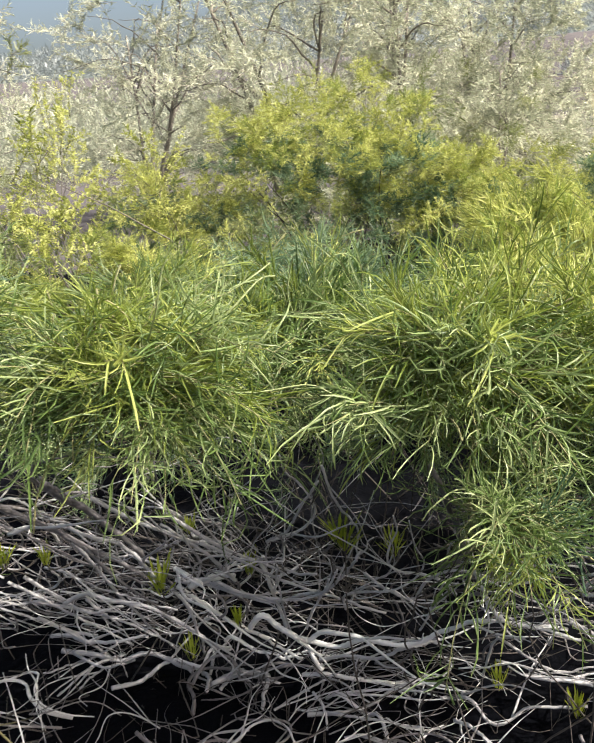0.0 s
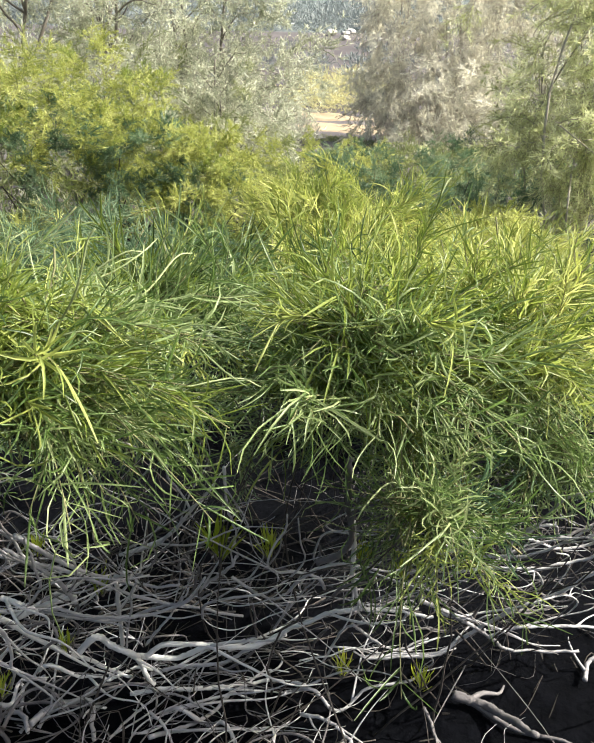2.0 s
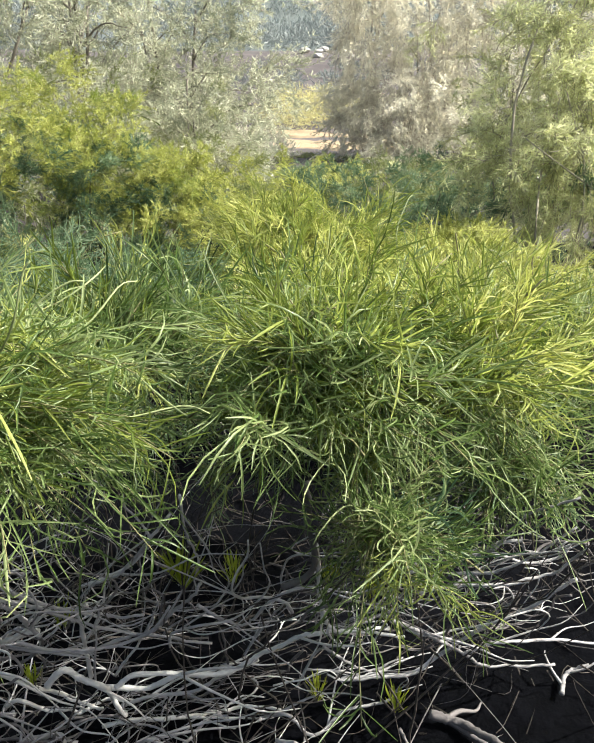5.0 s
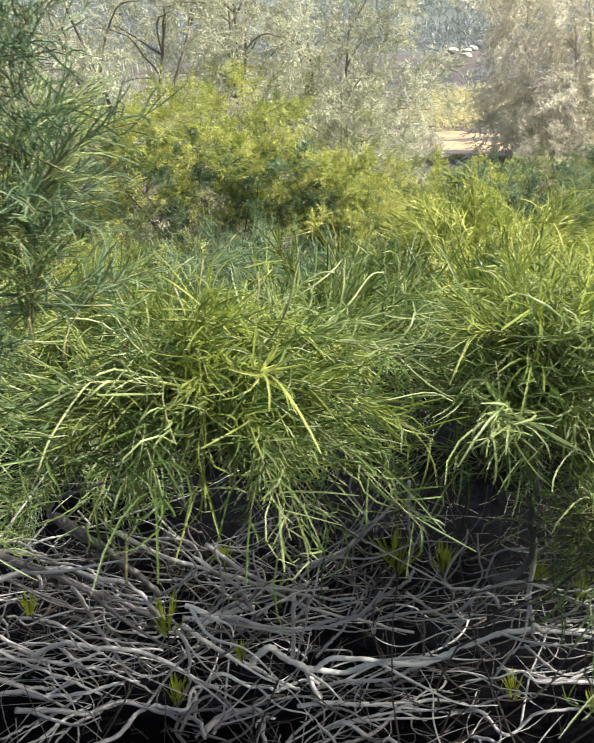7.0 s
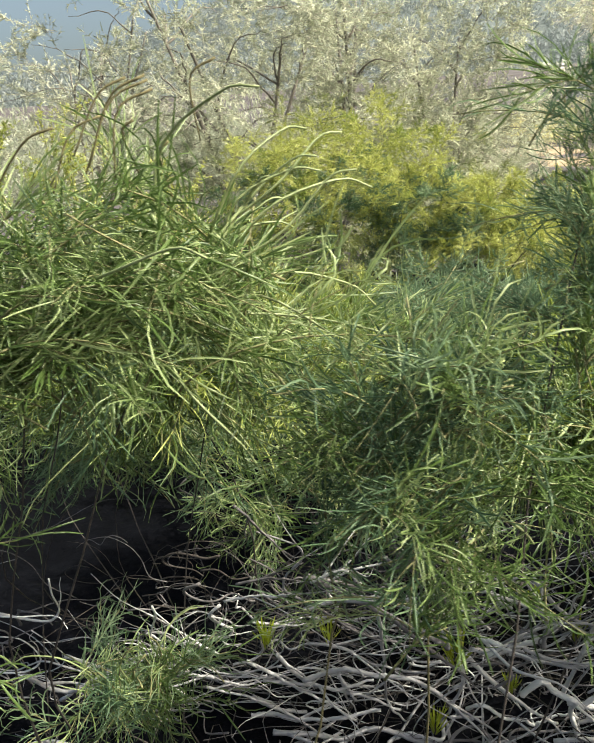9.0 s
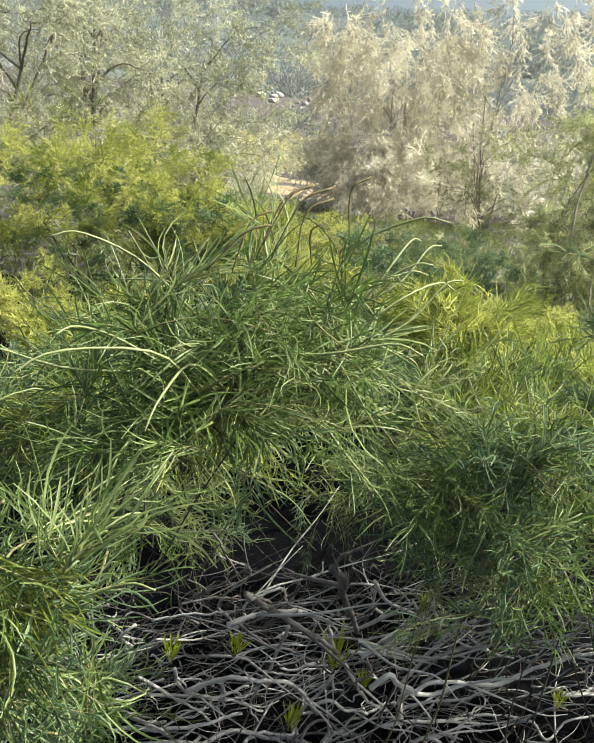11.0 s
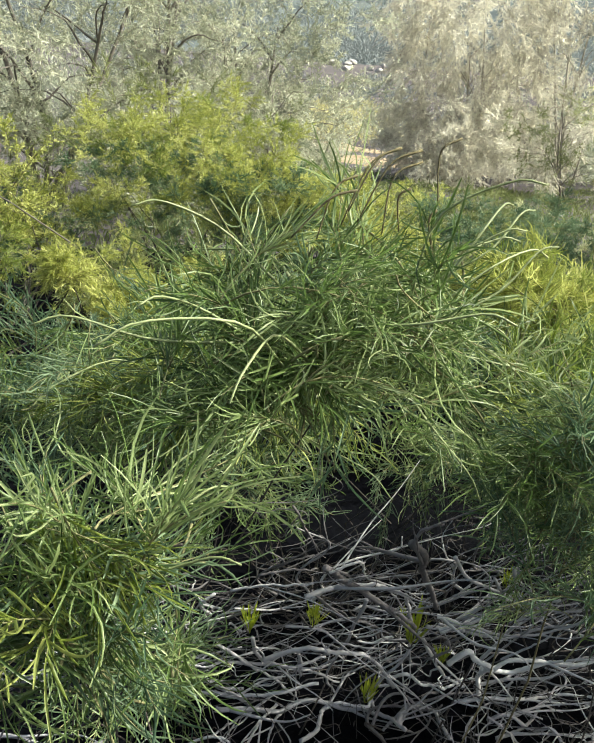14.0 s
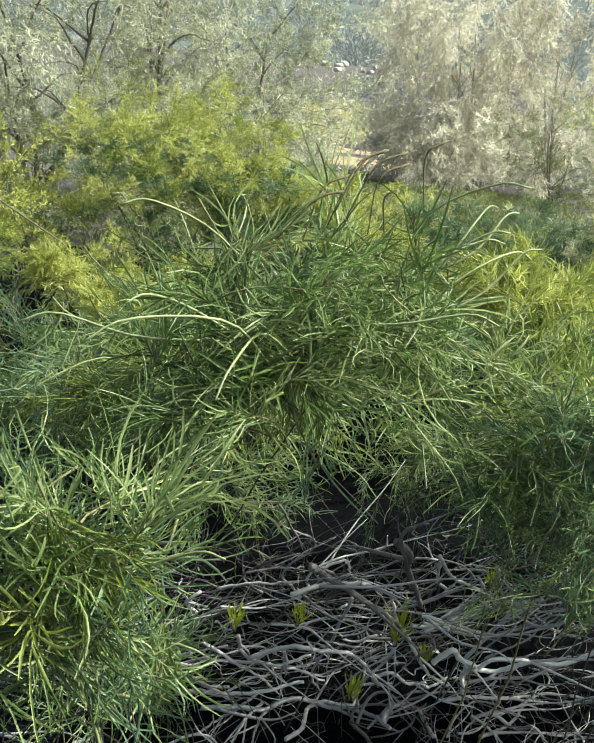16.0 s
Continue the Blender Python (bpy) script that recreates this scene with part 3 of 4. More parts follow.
bush("bright yellow-green bush, sun on top and shade below put into leaf colour", (2.7, 4.9), (2.60, 4.75, 0.60), (0.62, 0.5, 0.42), 140, S_YELL, 34, wind=(0.35, 0, 0.2), up=0.9, domes=8, under=S_LIMB[:1] + S_DARK[:2])
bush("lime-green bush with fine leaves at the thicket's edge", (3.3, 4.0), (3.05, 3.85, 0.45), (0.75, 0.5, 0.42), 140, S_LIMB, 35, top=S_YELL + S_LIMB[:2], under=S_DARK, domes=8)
bush("dark blue-green bush, its shade put into leaf colour", (3.5, 7.0), (3.45, 6.9, 0.76), (0.78, 0.7, 0.68), 92, S_DARK, 36, domes=7)
bush("dark blue-green bush, its shade put into leaf colour", (4.3, 6.5), (4.25, 6.4, 0.76), (0.8, 0.7, 0.68), 92, S_DARK + S_SAGE[:1], 65, domes=7)
bush("dark brown-green bush beside the clearing", (2.85, 7.8), (2.85, 7.7, 0.42), (0.50, 0.5, 0.42), 60, S_OLIV + S_DARK[:2], 66)
bush("dark blue-green bush, its shade put into leaf colour", (5.0, 6.4), (5.0, 6.3, 0.55), (1.0, 0.8, 0.65), 50, S_DARK + S_OLIV[:1], 37)
bush("small bright yellow bush among green shrubs", (-0.75, 5.0), (-0.78, 4.95, 0.80), (0.30, 0.30, 0.35), 60, S_YELL, 38, up=0.9, domes=3)
bush("olive-green bush with thin stems", (-0.3, 5.7), (-0.3, 5.6, 0.62), (0.70, 0.5, 0.52), 110, S_LIMB + S_OLIV, 39, top=S_YELL[:2] + S_OLIV, domes=7)
bush("olive-green bush with thin stems", (-2.0, 5.4), (-2.0, 5.3, 0.65), (0.85, 0.7, 0.60), 90, S_OLIV + S_LIMB[:2], 40, top=S_LIMB, domes=8)
bush("dark green bush under yellow bushes", (0.75, 4.9), (0.75, 4.85, 0.52), (0.75, 0.5, 0.42), 100, S_DARK, 41, domes=6)
bush("dark green bush under yellow bushes", (1.75, 4.4), (1.70, 4.45, 0.45), (0.70, 0.45, 0.38), 90, S_DARK + S_LIMB[:1], 42, domes=6)
bush("blue-green bush beneath taller shrubs", (-0.55, 4.4), (-0.45, 4.2, 0.55), (0.7, 0.4, 0.40), 80, S_DARK, 43)
for i, (x, y) in enumerate([(3.95, 5.1), (5.3, 5.4)]):
    shrub("tall_shrub", "tall grey-green shrub with tangled slender branches", (x, y), (x + 0.15, y - 0.1, 1.6), (1.1, 0.85, 1.6), 330 - 190 * i, S_SAGE, 44 + i, size=(1.0, 1.35), up=0.05, loose=0.7, shell=0.15, wind=(0, 0, -0.2), stems=20, thick=0.012, group=G_MID, stem_mat=STEM_PALE, low=-0.9, under=S_SAGE * 2 + S_DARK[:1], shoots=22)
for i, (x, y, h) in enumerate([(-1.65, 5.9, 1.9), (-2.3, 6.6, 2.2), (-1.1, 7.2, 1.8), (-2.9, 5.9, 1.9), (-1.95, 7.6, 2.3)]):
    shrub("sapling", "thin yellow-green sapling with small sparse leaves", (x, y), (x, y, h * 0.62), (0.35, 0.35, h * 0.45), 34, S_SAPL, 50 + i, up=0.9, stems=7, thick=0.010, group="saplings", stem_mat=BARK_TREE)
bush("olive-tan scrub bush behind the thicket", (-0.6, 9.6), (-0.6, 9.6, 0.9), (1.7, 1.0, 0.9), 60, S_OLIV + S_YELL[:2], 61, up=0.7)
bush("olive-tan scrub bush behind the thicket", (-3.8, 8.8), (-3.8, 8.8, 0.9), (1.7, 1.0, 0.9), 50, S_OLIV + S_YELL[:1], 62, up=0.7)
bush("low pale yellow bush before the sandy clearing", (4.7, 11.2), (4.7, 11.2, 0.42), (1.0, 0.8, 0.48), 60, S_YELL + S_OLIV[:1], 63, size=(0.9, 1.3))
for i, (az, r) in enumerate([(18.0, 12.5), (21.5, 13.5), (25.0, 13.0), (28.5, 12.0), (32.0, 13.0)]):
    x, y = r * math.sin(radians(az)), r * math.cos(radians(az))
    bush("pale olive-yellow bush in front of the sandy clearing", (x, y), (x, y, 0.50), (0.75, 0.6, 0.58), 50, S_OLIV if i > 2 else S_LIMB[:2] + S_OLIV[:2], 160 + i, size=(0.9, 1.4), top=S_OLIV if i > 2 else S_YELL, under=S_DARK[:2])
bush("low olive scrub bush at the edge of the clearing", (2.2, 9.4), (2.4, 9.2, 0.72), (1.0, 0.9, 0.70), 80, S_OLIV + S_YELL[:3], 64, size=(0.9, 1.3))


# ---- trees ----
S_PALE = spray_set("pale_twig", 4, 0.90, 170, 0.10, 0.026, LEAF_PALE, STEM_PALE, arch=0.7, angle=50, curl=0.1, segs=1, thick=0.005, forks=8, spread=0.6, rise=0.2)
S_TAN = spray_set("tan_twig", 4, 1.30, 220, 0.135, 0.034, LEAF_TAN, STEM_PALE, arch=0.5, angle=30, curl=0.1, segs=1, thick=0.005, forks=8, spread=0.40, rise=0.0)
S_MIX = spray_set("scrub_twig", 3, 0.90, 160, 0.10, 0.024, LEAF_OLIVE, STEM_PALE, arch=0.6, angle=48, curl=0.1, segs=1, thick=0.005, forks=8, spread=0.6, rise=0.2)


def tree(label, x, y, height, spread, count, kinds, seed, droop=0.2, trunks=2, bare=0.12, lean=0.25, size=(0.8, 1.3), veil=0.3, bark=None):
    """Several leaning trunks that fork into limbs; leafy twigs hang along the outer limbs."""
    rng = np.random.default_rng(seed)
    bark = bark or (STEM_PALE if droop > 0.5 else BARK_TREE)
    foot = np.array([x, y, float(ground_z(x, y)) - 0.1])
    root = new("tree")
    root.matrix_basis = Matrix.Translation(foot)
    tagged(root, label, "tree", "trees behind the thicket")
    ends = []
    for k in range(trunks):
        a = rng.uniform(0, 6.28)
        top = np.array([math.cos(a) * lean * height * 0.5, math.sin(a) * lean * height * 0.5, height * rng.uniform(0.6, 0.8)])
        mid = top * 0.45 + np.array([*rng.normal(0, 0.12, 2), 0])
        line = smooth_line([np.array([*rng.normal(0, 0.12, 2), 0]), mid, top], 14)
        r = (0.005 if droop > 0.5 else 0.0076) * height * rng.uniform(0.8, 1.25)
        v, f = tube(line, r * 1.25, r * 0.4, 8, rng, 0.1)
        trunk = part("trunk", mesh_of("trunk", v, f, [bark]), root)
        for j in range(9):
            i = int(rng.integers(2, 13)); b = rng.uniform(0, 6.28)
            out = np.array([math.cos(b), math.sin(b), rng.uniform(0.15, 0.9)])
            long = spread * rng.uniform(0.55, 1.05)
            tip = line[i] + unit(out) * long
            limb = smooth_line([line[i], (line[i] + tip) / 2 + np.array([*rng.normal(0, 0.1, 2), 0.15 * long]), tip - np.array([0, 0, droop * 0.3 * long])], 10) + rng.normal(0, 0.015, (10, 3))
            v, f = tube(limb, r * 0.42, r * 0.1, 6, rng, 0.1)
            part("limb", mesh_of("limb", v, f, [bark]), trunk)
            ends += [limb[q] for q in range(3, 10)]
    ends = np.array(ends)
    for k in range(count):
        e = ends[int(rng.integers(len(ends)))] + rng.normal(0, 0.22, 3) * np.array([1.6, 1.6, 1.3])
        if rng.uniform() < veil:
            a, rr = rng.uniform(0, 6.28), spread * rng.uniform(0.35, 1.15) ** 0.5
            e = np.array([rr * math.cos(a), rr * math.sin(a), height * rng.uniform(0.14, 0.95)])
        e[2] = max(e[2], 0.35)
        mesh, length = kinds[int(rng.integers(len(kinds)))]
        out = unit(np.array([e[0], e[1], 0.0]) + 0.01)
        way = unit(out * (0.6 - 0.4 * droop) + rng.normal(0, 0.45 - 0.2 * droop, 3) + np.array([0, 0, 0.55 - 1.9 * droop]))
        part("twig", mesh, root, aim(Vector(e), way, rng.uniform(0, 6.28), rng.uniform(*size)))
    return root


PALE_T = "grey-green tree with pale small leaves and thin bare limbs"
TAN_T = "dry tan tree with drooping feathery foliage"
tree(PALE_T, 2.6, 17.2, 6.5, 2.2, 185, S_PALE, 71, trunks=3)
tree(PALE_T, 0.2, 16.2, 6.0, 2.1, 150, S_PALE, 72, trunks=4, lean=0.5)
tree(PALE_T, 4.7, 18.0, 5.6, 2.2, 190, S_PALE, 73, trunks=3)
tree(PALE_T, -2.8, 17.5, 6.5, 2.3, 100, S_PALE, 74, trunks=4, lean=0.5)
tree("low grey tree with dense pale twigs beside the clearing", 5.7, 19.0, 3.4, 1.4, 110, S_PALE, 75, trunks=3, droop=0.3)
tree("brownish low tree with fine twigs", 3.9, 15.2, 3.0, 1.4, 120, S_PALE + S_MIX[:1], 76, trunks=3, droop=0.3)
tree(TAN_T, 15.3, 25.2, 8.0, 2.5, 300, S_TAN, 77, droop=0.75, trunks=2, lean=0.1, veil=0.85)
tree(TAN_T, 14.1, 26.2, 7.5, 1.3, 130, S_TAN, 85, droop=0.75, trunks=2, lean=0.1, veil=0.85)
tree(TAN_T, 19.3, 24.6, 9.0, 3.2, 260, S_TAN, 78, droop=0.75, trunks=3, veil=0.75)
tree("low tan tree with hanging dry foliage", 13.6, 23.2, 3.4, 1.3, 90, S_TAN, 79, droop=0.6, trunks=3, size=(0.6, 0.9))
tree("sparse grey-green tree with thin limbs", 24.0, 20.5, 8.0, 3.4, 70, S_TAN[:2] + S_PALE, 80, droop=0.6, trunks=3, veil=0.6)
tree("brownish low tree with fine twigs", 16.2, 20.5, 3.6, 2.0, 80, S_TAN[:2] + S_MIX, 81, droop=0.5, trunks=3)
tree("scrubby olive tree with thin limbs", 1.2, 12.6, 2.7, 1.3, 80, S_MIX + S_PALE[:1], 82, trunks=3, droop=0.2)
tree("scrubby olive tree with thin limbs", -6.0, 15.0, 6.0, 2.3, 60, S_PALE + S_MIX[:1], 83, trunks=3)
tree("scrubby olive tree with thin limbs", -9.5, 17.0, 6.5, 2.6, 35, S_PALE + S_MIX[:1], 84, trunks=3)


# ---- distance ----
def far_scrub(name, label, spots, kinds, seed, size, category="bushes"):
    """Far growth that nobody could count: leafy twigs gathered in one mesh."""
    rng = np.random.default_rng(seed)
    vs, ws, ls = [], [], []
    for x, y, w, h, n in spots:
        d = rng.normal(0, 1, (n, 3)); d = unit(d) * rng.uniform(0.3, 1, (n, 1)) ** 0.5
        d[:, 2] = np.abs(d[:, 2])
        px, py = x + d[:, 0] * w, y + d[:, 1] * w
        vs.append(np.stack([px, py, ground_z(px, py) + d[:, 2] * h], 1))
        ws.append(unit(d + np.array([0, 0, 0.4]) + rng.normal(0, 0.4, (n, 3))))
    base, way = np.vstack(vs), np.vstack(ws)
    n = len(base)
    lift = unit(np.cross(way, rng.normal(0, 1, (n, 3))))
    v, f = leaves(base, way, lift, size * rng.uniform(0.6, 1.4, n), size * 0.35 * rng.uniform(0.6, 1.3, n), rng.normal(0, 0.2, n), 1)
    ob = new(name, mesh_of(name, v, f, [kinds]))
    return tagged(ob, label, category, kind="stuff")


def build_distance():
    rng = np.random.default_rng(90)
    far_scrub("sunlit_scrub", "sunlit pale yellow scrub beyond the sandy clearing", [(24.6 + rng.normal(0, 2.2), 55 + rng.normal(0, 2.5), 1.9, 2.6, 420) for _ in range(18)], LEAF_CREAM, 91, 0.22)
    far_scrub("brown_scrub", "dry brown scrub along the edge of the clearing", [(9.5 + 0.45 * k + rng.normal(0, 0.6), 27.5 + 1.1 * k + rng.normal(0, 0.7), 1.0, 1.0, 500) for k in range(7)] + [(20 + 0.6 * k, 33 + rng.normal(0, 1), 1.6, 1.3, 500) for k in range(8)], LEAF_TAN, 92, 0.2)
    spots = []
    for _ in range(620):
        a, r = radians(rng.uniform(-28, 58)), rng.uniform(128, 320)
        spots.append((math.sin(a) * r, math.cos(a) * r, rng.uniform(2.5, 5.5), rng.uniform(3.0, 6.5), 300))
    far_scrub("hill_woods", "grey-green woods on the far hillside, haze in their leaf colour", spots, LEAF_FAR, 93, 0.75, "woods")
    spots = []
    for _ in range(70):
        a, r = radians(rng.uniform(-30, 10)), rng.uniform(32, 60)
        spots.append((math.sin(a) * r, math.cos(a) * r, rng.uniform(1.5, 3), rng.uniform(2.5, 5), 520))
    for _ in range(40):
        a, r = radians(rng.uniform(34, 60)), rng.uniform(32, 60)
        spots.append((math.sin(a) * r, math.cos(a) * r, rng.uniform(1.5, 3), rng.uniform(2.5, 5), 520))
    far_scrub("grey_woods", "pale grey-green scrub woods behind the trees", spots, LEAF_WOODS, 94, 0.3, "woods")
    spots = []
    for _ in range(120):
        a, r = radians(rng.uniform(6, 44)), rng.uniform(10, 33)
        x, y = math.sin(a) * r, math.cos(a) * r
        if ((x - 17.5) / 5) ** 2 + ((y - 38) / 8) ** 2 > 1:
            spots.append((x, y, rng.uniform(0.6, 1.3), (1.65 - 0.045 * r) * rng.uniform(0.15, 0.62), 260))
    far_scrub("low_scrub", "low olive and grey scrub in front of the clearing", spots, LEAF_OLIVE, 95, 0.11)
    spots = []
    for _ in range(60):
        a, r = radians(rng.uniform(8, 46)), rng.uniform(62, 105)
        spots.append((math.sin(a) * r, math.cos(a) * r, rng.uniform(0.8, 1.8), rng.uniform(0.5, 1.6), 110))
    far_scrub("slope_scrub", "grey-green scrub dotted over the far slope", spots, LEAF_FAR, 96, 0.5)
    spots = []
    for _ in range(70):
        a, r = radians(rng.uniform(-42, 8)), rng.uniform(7.5, 16)
        spots.append((math.sin(a) * r, math.cos(a) * r, rng.uniform(0.4, 0.9), rng.uniform(0.4, 0.95), 240))
    far_scrub("olive_scrub", "dry olive scrub growing behind the yellow bushes", spots, LEAF_OLIVE, 98, 0.085)
    for k in range(7):
        a, r = radians(25.8 + rng.normal(0, 1.2)), 118 + rng.normal(0, 5)
        x, y = math.sin(a) * r, math.cos(a) * r
        bm = bmesh.new()
        bmesh.ops.create_icosphere(bm, subdivisions=2, radius=1.0)
        sx = rng.uniform(0.25, 0.9)
        for v in bm.verts:
            w = 1 + 0.25 * noise.noise(v.co * 1.7 + Vector((k * 3.1, 0, 0)))
            v.co = Vector((v.co.x * sx * w, v.co.y * 0.8 * w, v.co.z * rng.uniform(0.38, 0.42) * w))
        me = bpy.data.meshes.new("boulder"); bm.to_mesh(me); bm.free()
        me.materials.append(ROCK)
        ob = new("boulder", me)
        ob.matrix_basis = pose(x, y, float(ground_z(x, y)) + 0.1, 0, 0, rng.uniform(-20, 20))
        tagged(ob, "pale boulder on the grey slope below the hills", "rock", "boulders on the far slope")


build_distance()


# ---- dead branches ----
def dead_branch(line, r0, r1, material, label, rng, twigs=3, name="dead_branch"):
    """A fallen branch with the side twigs that still stick to it."""
    o = line[0].copy()
    v, f = tube(line - o, r0, r1, 7, rng, 0.13)
    ob = new(name, mesh_of(name, v, f, [material]))
    ob.matrix_basis = Matrix.Translation(o)
    tagged(ob, label, "branch", "dead branches on the bank")
    n = len(line)
    for _ in range(twigs):
        i = int(rng.integers(2, int(n * 0.75)))
        t = unit(line[i + 1] - line[i])
        side = np.cross(t, np.array([0.0, 0.0, 1.0])) * rng.choice([-1.0, 1.0])
        long = rng.uniform(0.12, 0.42)
        d = unit(t + side * rng.uniform(0.35, 0.8) + np.array([0, 0, rng.normal(0.05, 0.12)]))
        p1 = line[i] + d * long * 0.4
        p2 = p1 + unit(d * 0.6 + t * 0.7 + rng.normal(0, 0.15, 3)) * long * 0.35
        p3 = p2 + unit(d + side * rng.normal(0, 0.5) + rng.normal(0, 0.2, 3)) * long * 0.3
        here = r0 + (r1 - r0) * i / n
        v, f = tube(smooth_line([line[i], p1, p2, p3], 12) - o, here * 0.72, here * 0.2, 5, rng, 0.1)
        part("twig", mesh_of("twig", v, f, [material]), ob)
    return ob


def tangle_y(x, z):
    """Where the front of the branch tangle stands: it leans out over the path as it rises."""
    return (2.15 - 0.259 * x - 0.65 * z) / 0.966


def build_branches():
    rng = np.random.default_rng(120)
    white, pale, dull = "bleached white dead branch lying in the tangle", "grey sinuous dead branch lying in the tangle", "dull dark dead branch lying in the tangle, shade in its bark colour"
    grey, brown = "grey dead branch caught in the tangle", "thin brown dead branch caught in the tangle"
    words = {"bark_bleached": white, "bark_grey_dead": pale, "bark_dull_shaded": dull, "bark_brown_twig": brown}

    def sweep(material, radius, pts, twigs):
        n = 8 * len(pts)
        line = smooth_line(pts, n)
        line += np.cumsum(rng.normal(0, 0.0024, (n, 3)), 0) * np.linspace(0.2, 1, n)[:, None]
        line[:, 2] = np.maximum(line[:, 2], ground_z(line[:, 0], line[:, 1]) + radius)
        dead_branch(line, radius, radius * 0.65, material, words[material.name], rng, twigs)

    def laid(material, radius, course):
        """A branch in the front of the tangle, by its place along it and its height."""
        sweep(material, radius, [(x, float(tangle_y(x, z)) + rng.normal(0, 0.012), z) for x, z in course], 2)

    def strewn(material, radius, plan):
        """A branch that lies on the ground at the foot of the tangle."""
        sweep(material, radius, [(x, y, float(ground_z(x, y)) + 0.05 + 0.02 * rng.normal()) for x, y in plan], 2)

    laid(BARK_WHITE, 0.01, [(-0.20, 0.29), (-0.16, 0.35), (-0.11, 0.30), (-0.06, 0.28), (-0.03, 0.18), (-0.00, 0.08), (0.01, 0.08)])
    laid(BARK_WHITE, 0.0082, [(-0.06, 0.23), (0.05, 0.20), (0.13, 0.27), (0.26, 0.27), (0.35, 0.35), (0.41, 0.42), (0.50, 0.44), (0.66, 0.40)])
    laid(BARK_GREY, 0.0062, [(0.00, 0.08), (0.07, 0.13), (0.18, 0.16), (0.27, 0.24), (0.35, 0.29)])
    laid(BARK_WHITE, 0.0061, [(-0.30, 0.14), (-0.27, 0.18), (-0.21, 0.12), (-0.16, 0.11), (-0.12, 0.08), (-0.10, 0.08), (-0.05, 0.08), (-0.00, 0.08)])
    strewn(BARK_GREY, 0.0071, [(0.01, 2.09), (0.05, 2.04), (0.12, 2.00), (0.16, 1.95), (0.19, 1.88), (0.25, 1.82), (0.32, 1.79)])
    laid(BARK_GREY, 0.0051, [(-0.33, 0.53), (-0.23, 0.50), (-0.12, 0.46), (-0.02, 0.50), (0.04, 0.56), (0.09, 0.63), (0.11, 0.71), (0.13, 0.73)])
    laid(BARK_GREY, 0.0038, [(-0.03, 0.30), (0.00, 0.44), (0.05, 0.57)])
    laid(BARK_GREY, 0.0032, [(-0.08, 0.25), (-0.09, 0.53), (-0.08, 0.66)])
    laid(BARK_GREY, 0.0041, [(0.13, 0.63), (0.17, 0.60), (0.22, 0.55), (0.26, 0.57)])
    laid(BARK_WHITE, 0.0063, [(0.33, 0.85), (0.37, 0.75), (0.42, 0.59), (0.47, 0.48), (0.54, 0.44), (0.65, 0.43)])
    laid(BARK_GREY, 0.0075, [(0.62, 0.09), (0.73, 0.08), (0.84, 0.08), (0.92, 0.15), (0.95, 0.31), (1.02, 0.43), (1.08, 0.56)])
    laid(BARK_GREY, 0.0063, [(0.65, 0.43), (0.77, 0.36), (0.94, 0.19), (1.06, 0.08), (1.11, 0.08), (1.29, 0.08)])
    laid(BARK_GREY, 0.0058, [(0.94, 0.19), (1.03, 0.25), (1.33, 0.18)])
    strewn(BARK_DULL, 0.0147, [(0.82, 1.83), (0.88, 1.78), (0.90, 1.68), (0.90, 1.55)])
    strewn(BARK_GREY, 0.008, [(1.23, 1.74), (1.30, 1.80), (1.36, 1.77)])
    strewn(BARK_GREY, 0.0063, [(0.35, 2.00), (0.39, 2.03), (0.42, 1.96), (0.50, 1.94), (0.60, 1.95), (0.76, 1.90)])
    laid(BARK_GREY, 0.0048, [(0.64, 0.58), (0.74, 0.60), (0.86, 0.60), (0.94, 0.63), (0.97, 0.73)])
    laid(BARK_GREY, 0.0041, [(0.71, 0.64), (0.82, 0.68), (0.91, 0.82)])
    laid(BARK_GREY, 0.0038, [(0.63, 0.74), (0.72, 0.78), (0.76, 0.89), (0.83, 0.95)])
    strewn(BARK_GREY, 0.0048, [(-0.37, 2.14), (-0.30, 2.16), (-0.27, 2.20)])
    strewn(BARK_GREY, 0.0047, [(-0.03, 2.05), (-0.00, 1.99), (0.02, 1.90)])
    strewn(BARK_GREY, 0.0053, [(0.37, 1.91), (0.41, 1.82), (0.44, 1.73)])
    strewn(BARK_DULL, 0.0053, [(0.68, 1.77), (0.68, 1.71), (0.67, 1.64)])
    laid(BARK_GREY, 0.0031, [(0.04, 1.04), (0.07, 0.92), (0.12, 0.80), (0.12, 0.71)])
    laid(BARK_GREY, 0.0032, [(0.03, 0.99), (-0.02, 0.90), (-0.06, 0.80), (-0.11, 0.71), (-0.13, 0.51)])
    laid(BARK_DULL, 0.0081, [(0.30, 0.69), (0.34, 0.74), (0.33, 0.82), (0.29, 0.93), (0.24, 1.08)])
    laid(BARK_DULL, 0.0063, [(0.42, 0.66), (0.44, 0.70), (0.45, 0.76), (0.42, 0.87)])
    laid(BARK_GREY, 0.0042, [(0.48, 0.10), (0.49, 0.32), (0.54, 0.40)])
    laid(BARK_DULL, 0.0047, [(0.17, 0.08), (0.23, 0.08), (0.29, 0.18), (0.22, 0.45)])
    laid(BARK_GREY, 0.0044, [(0.47, 0.38), (0.58, 0.25), (0.68, 0.14), (0.80, 0.14)])
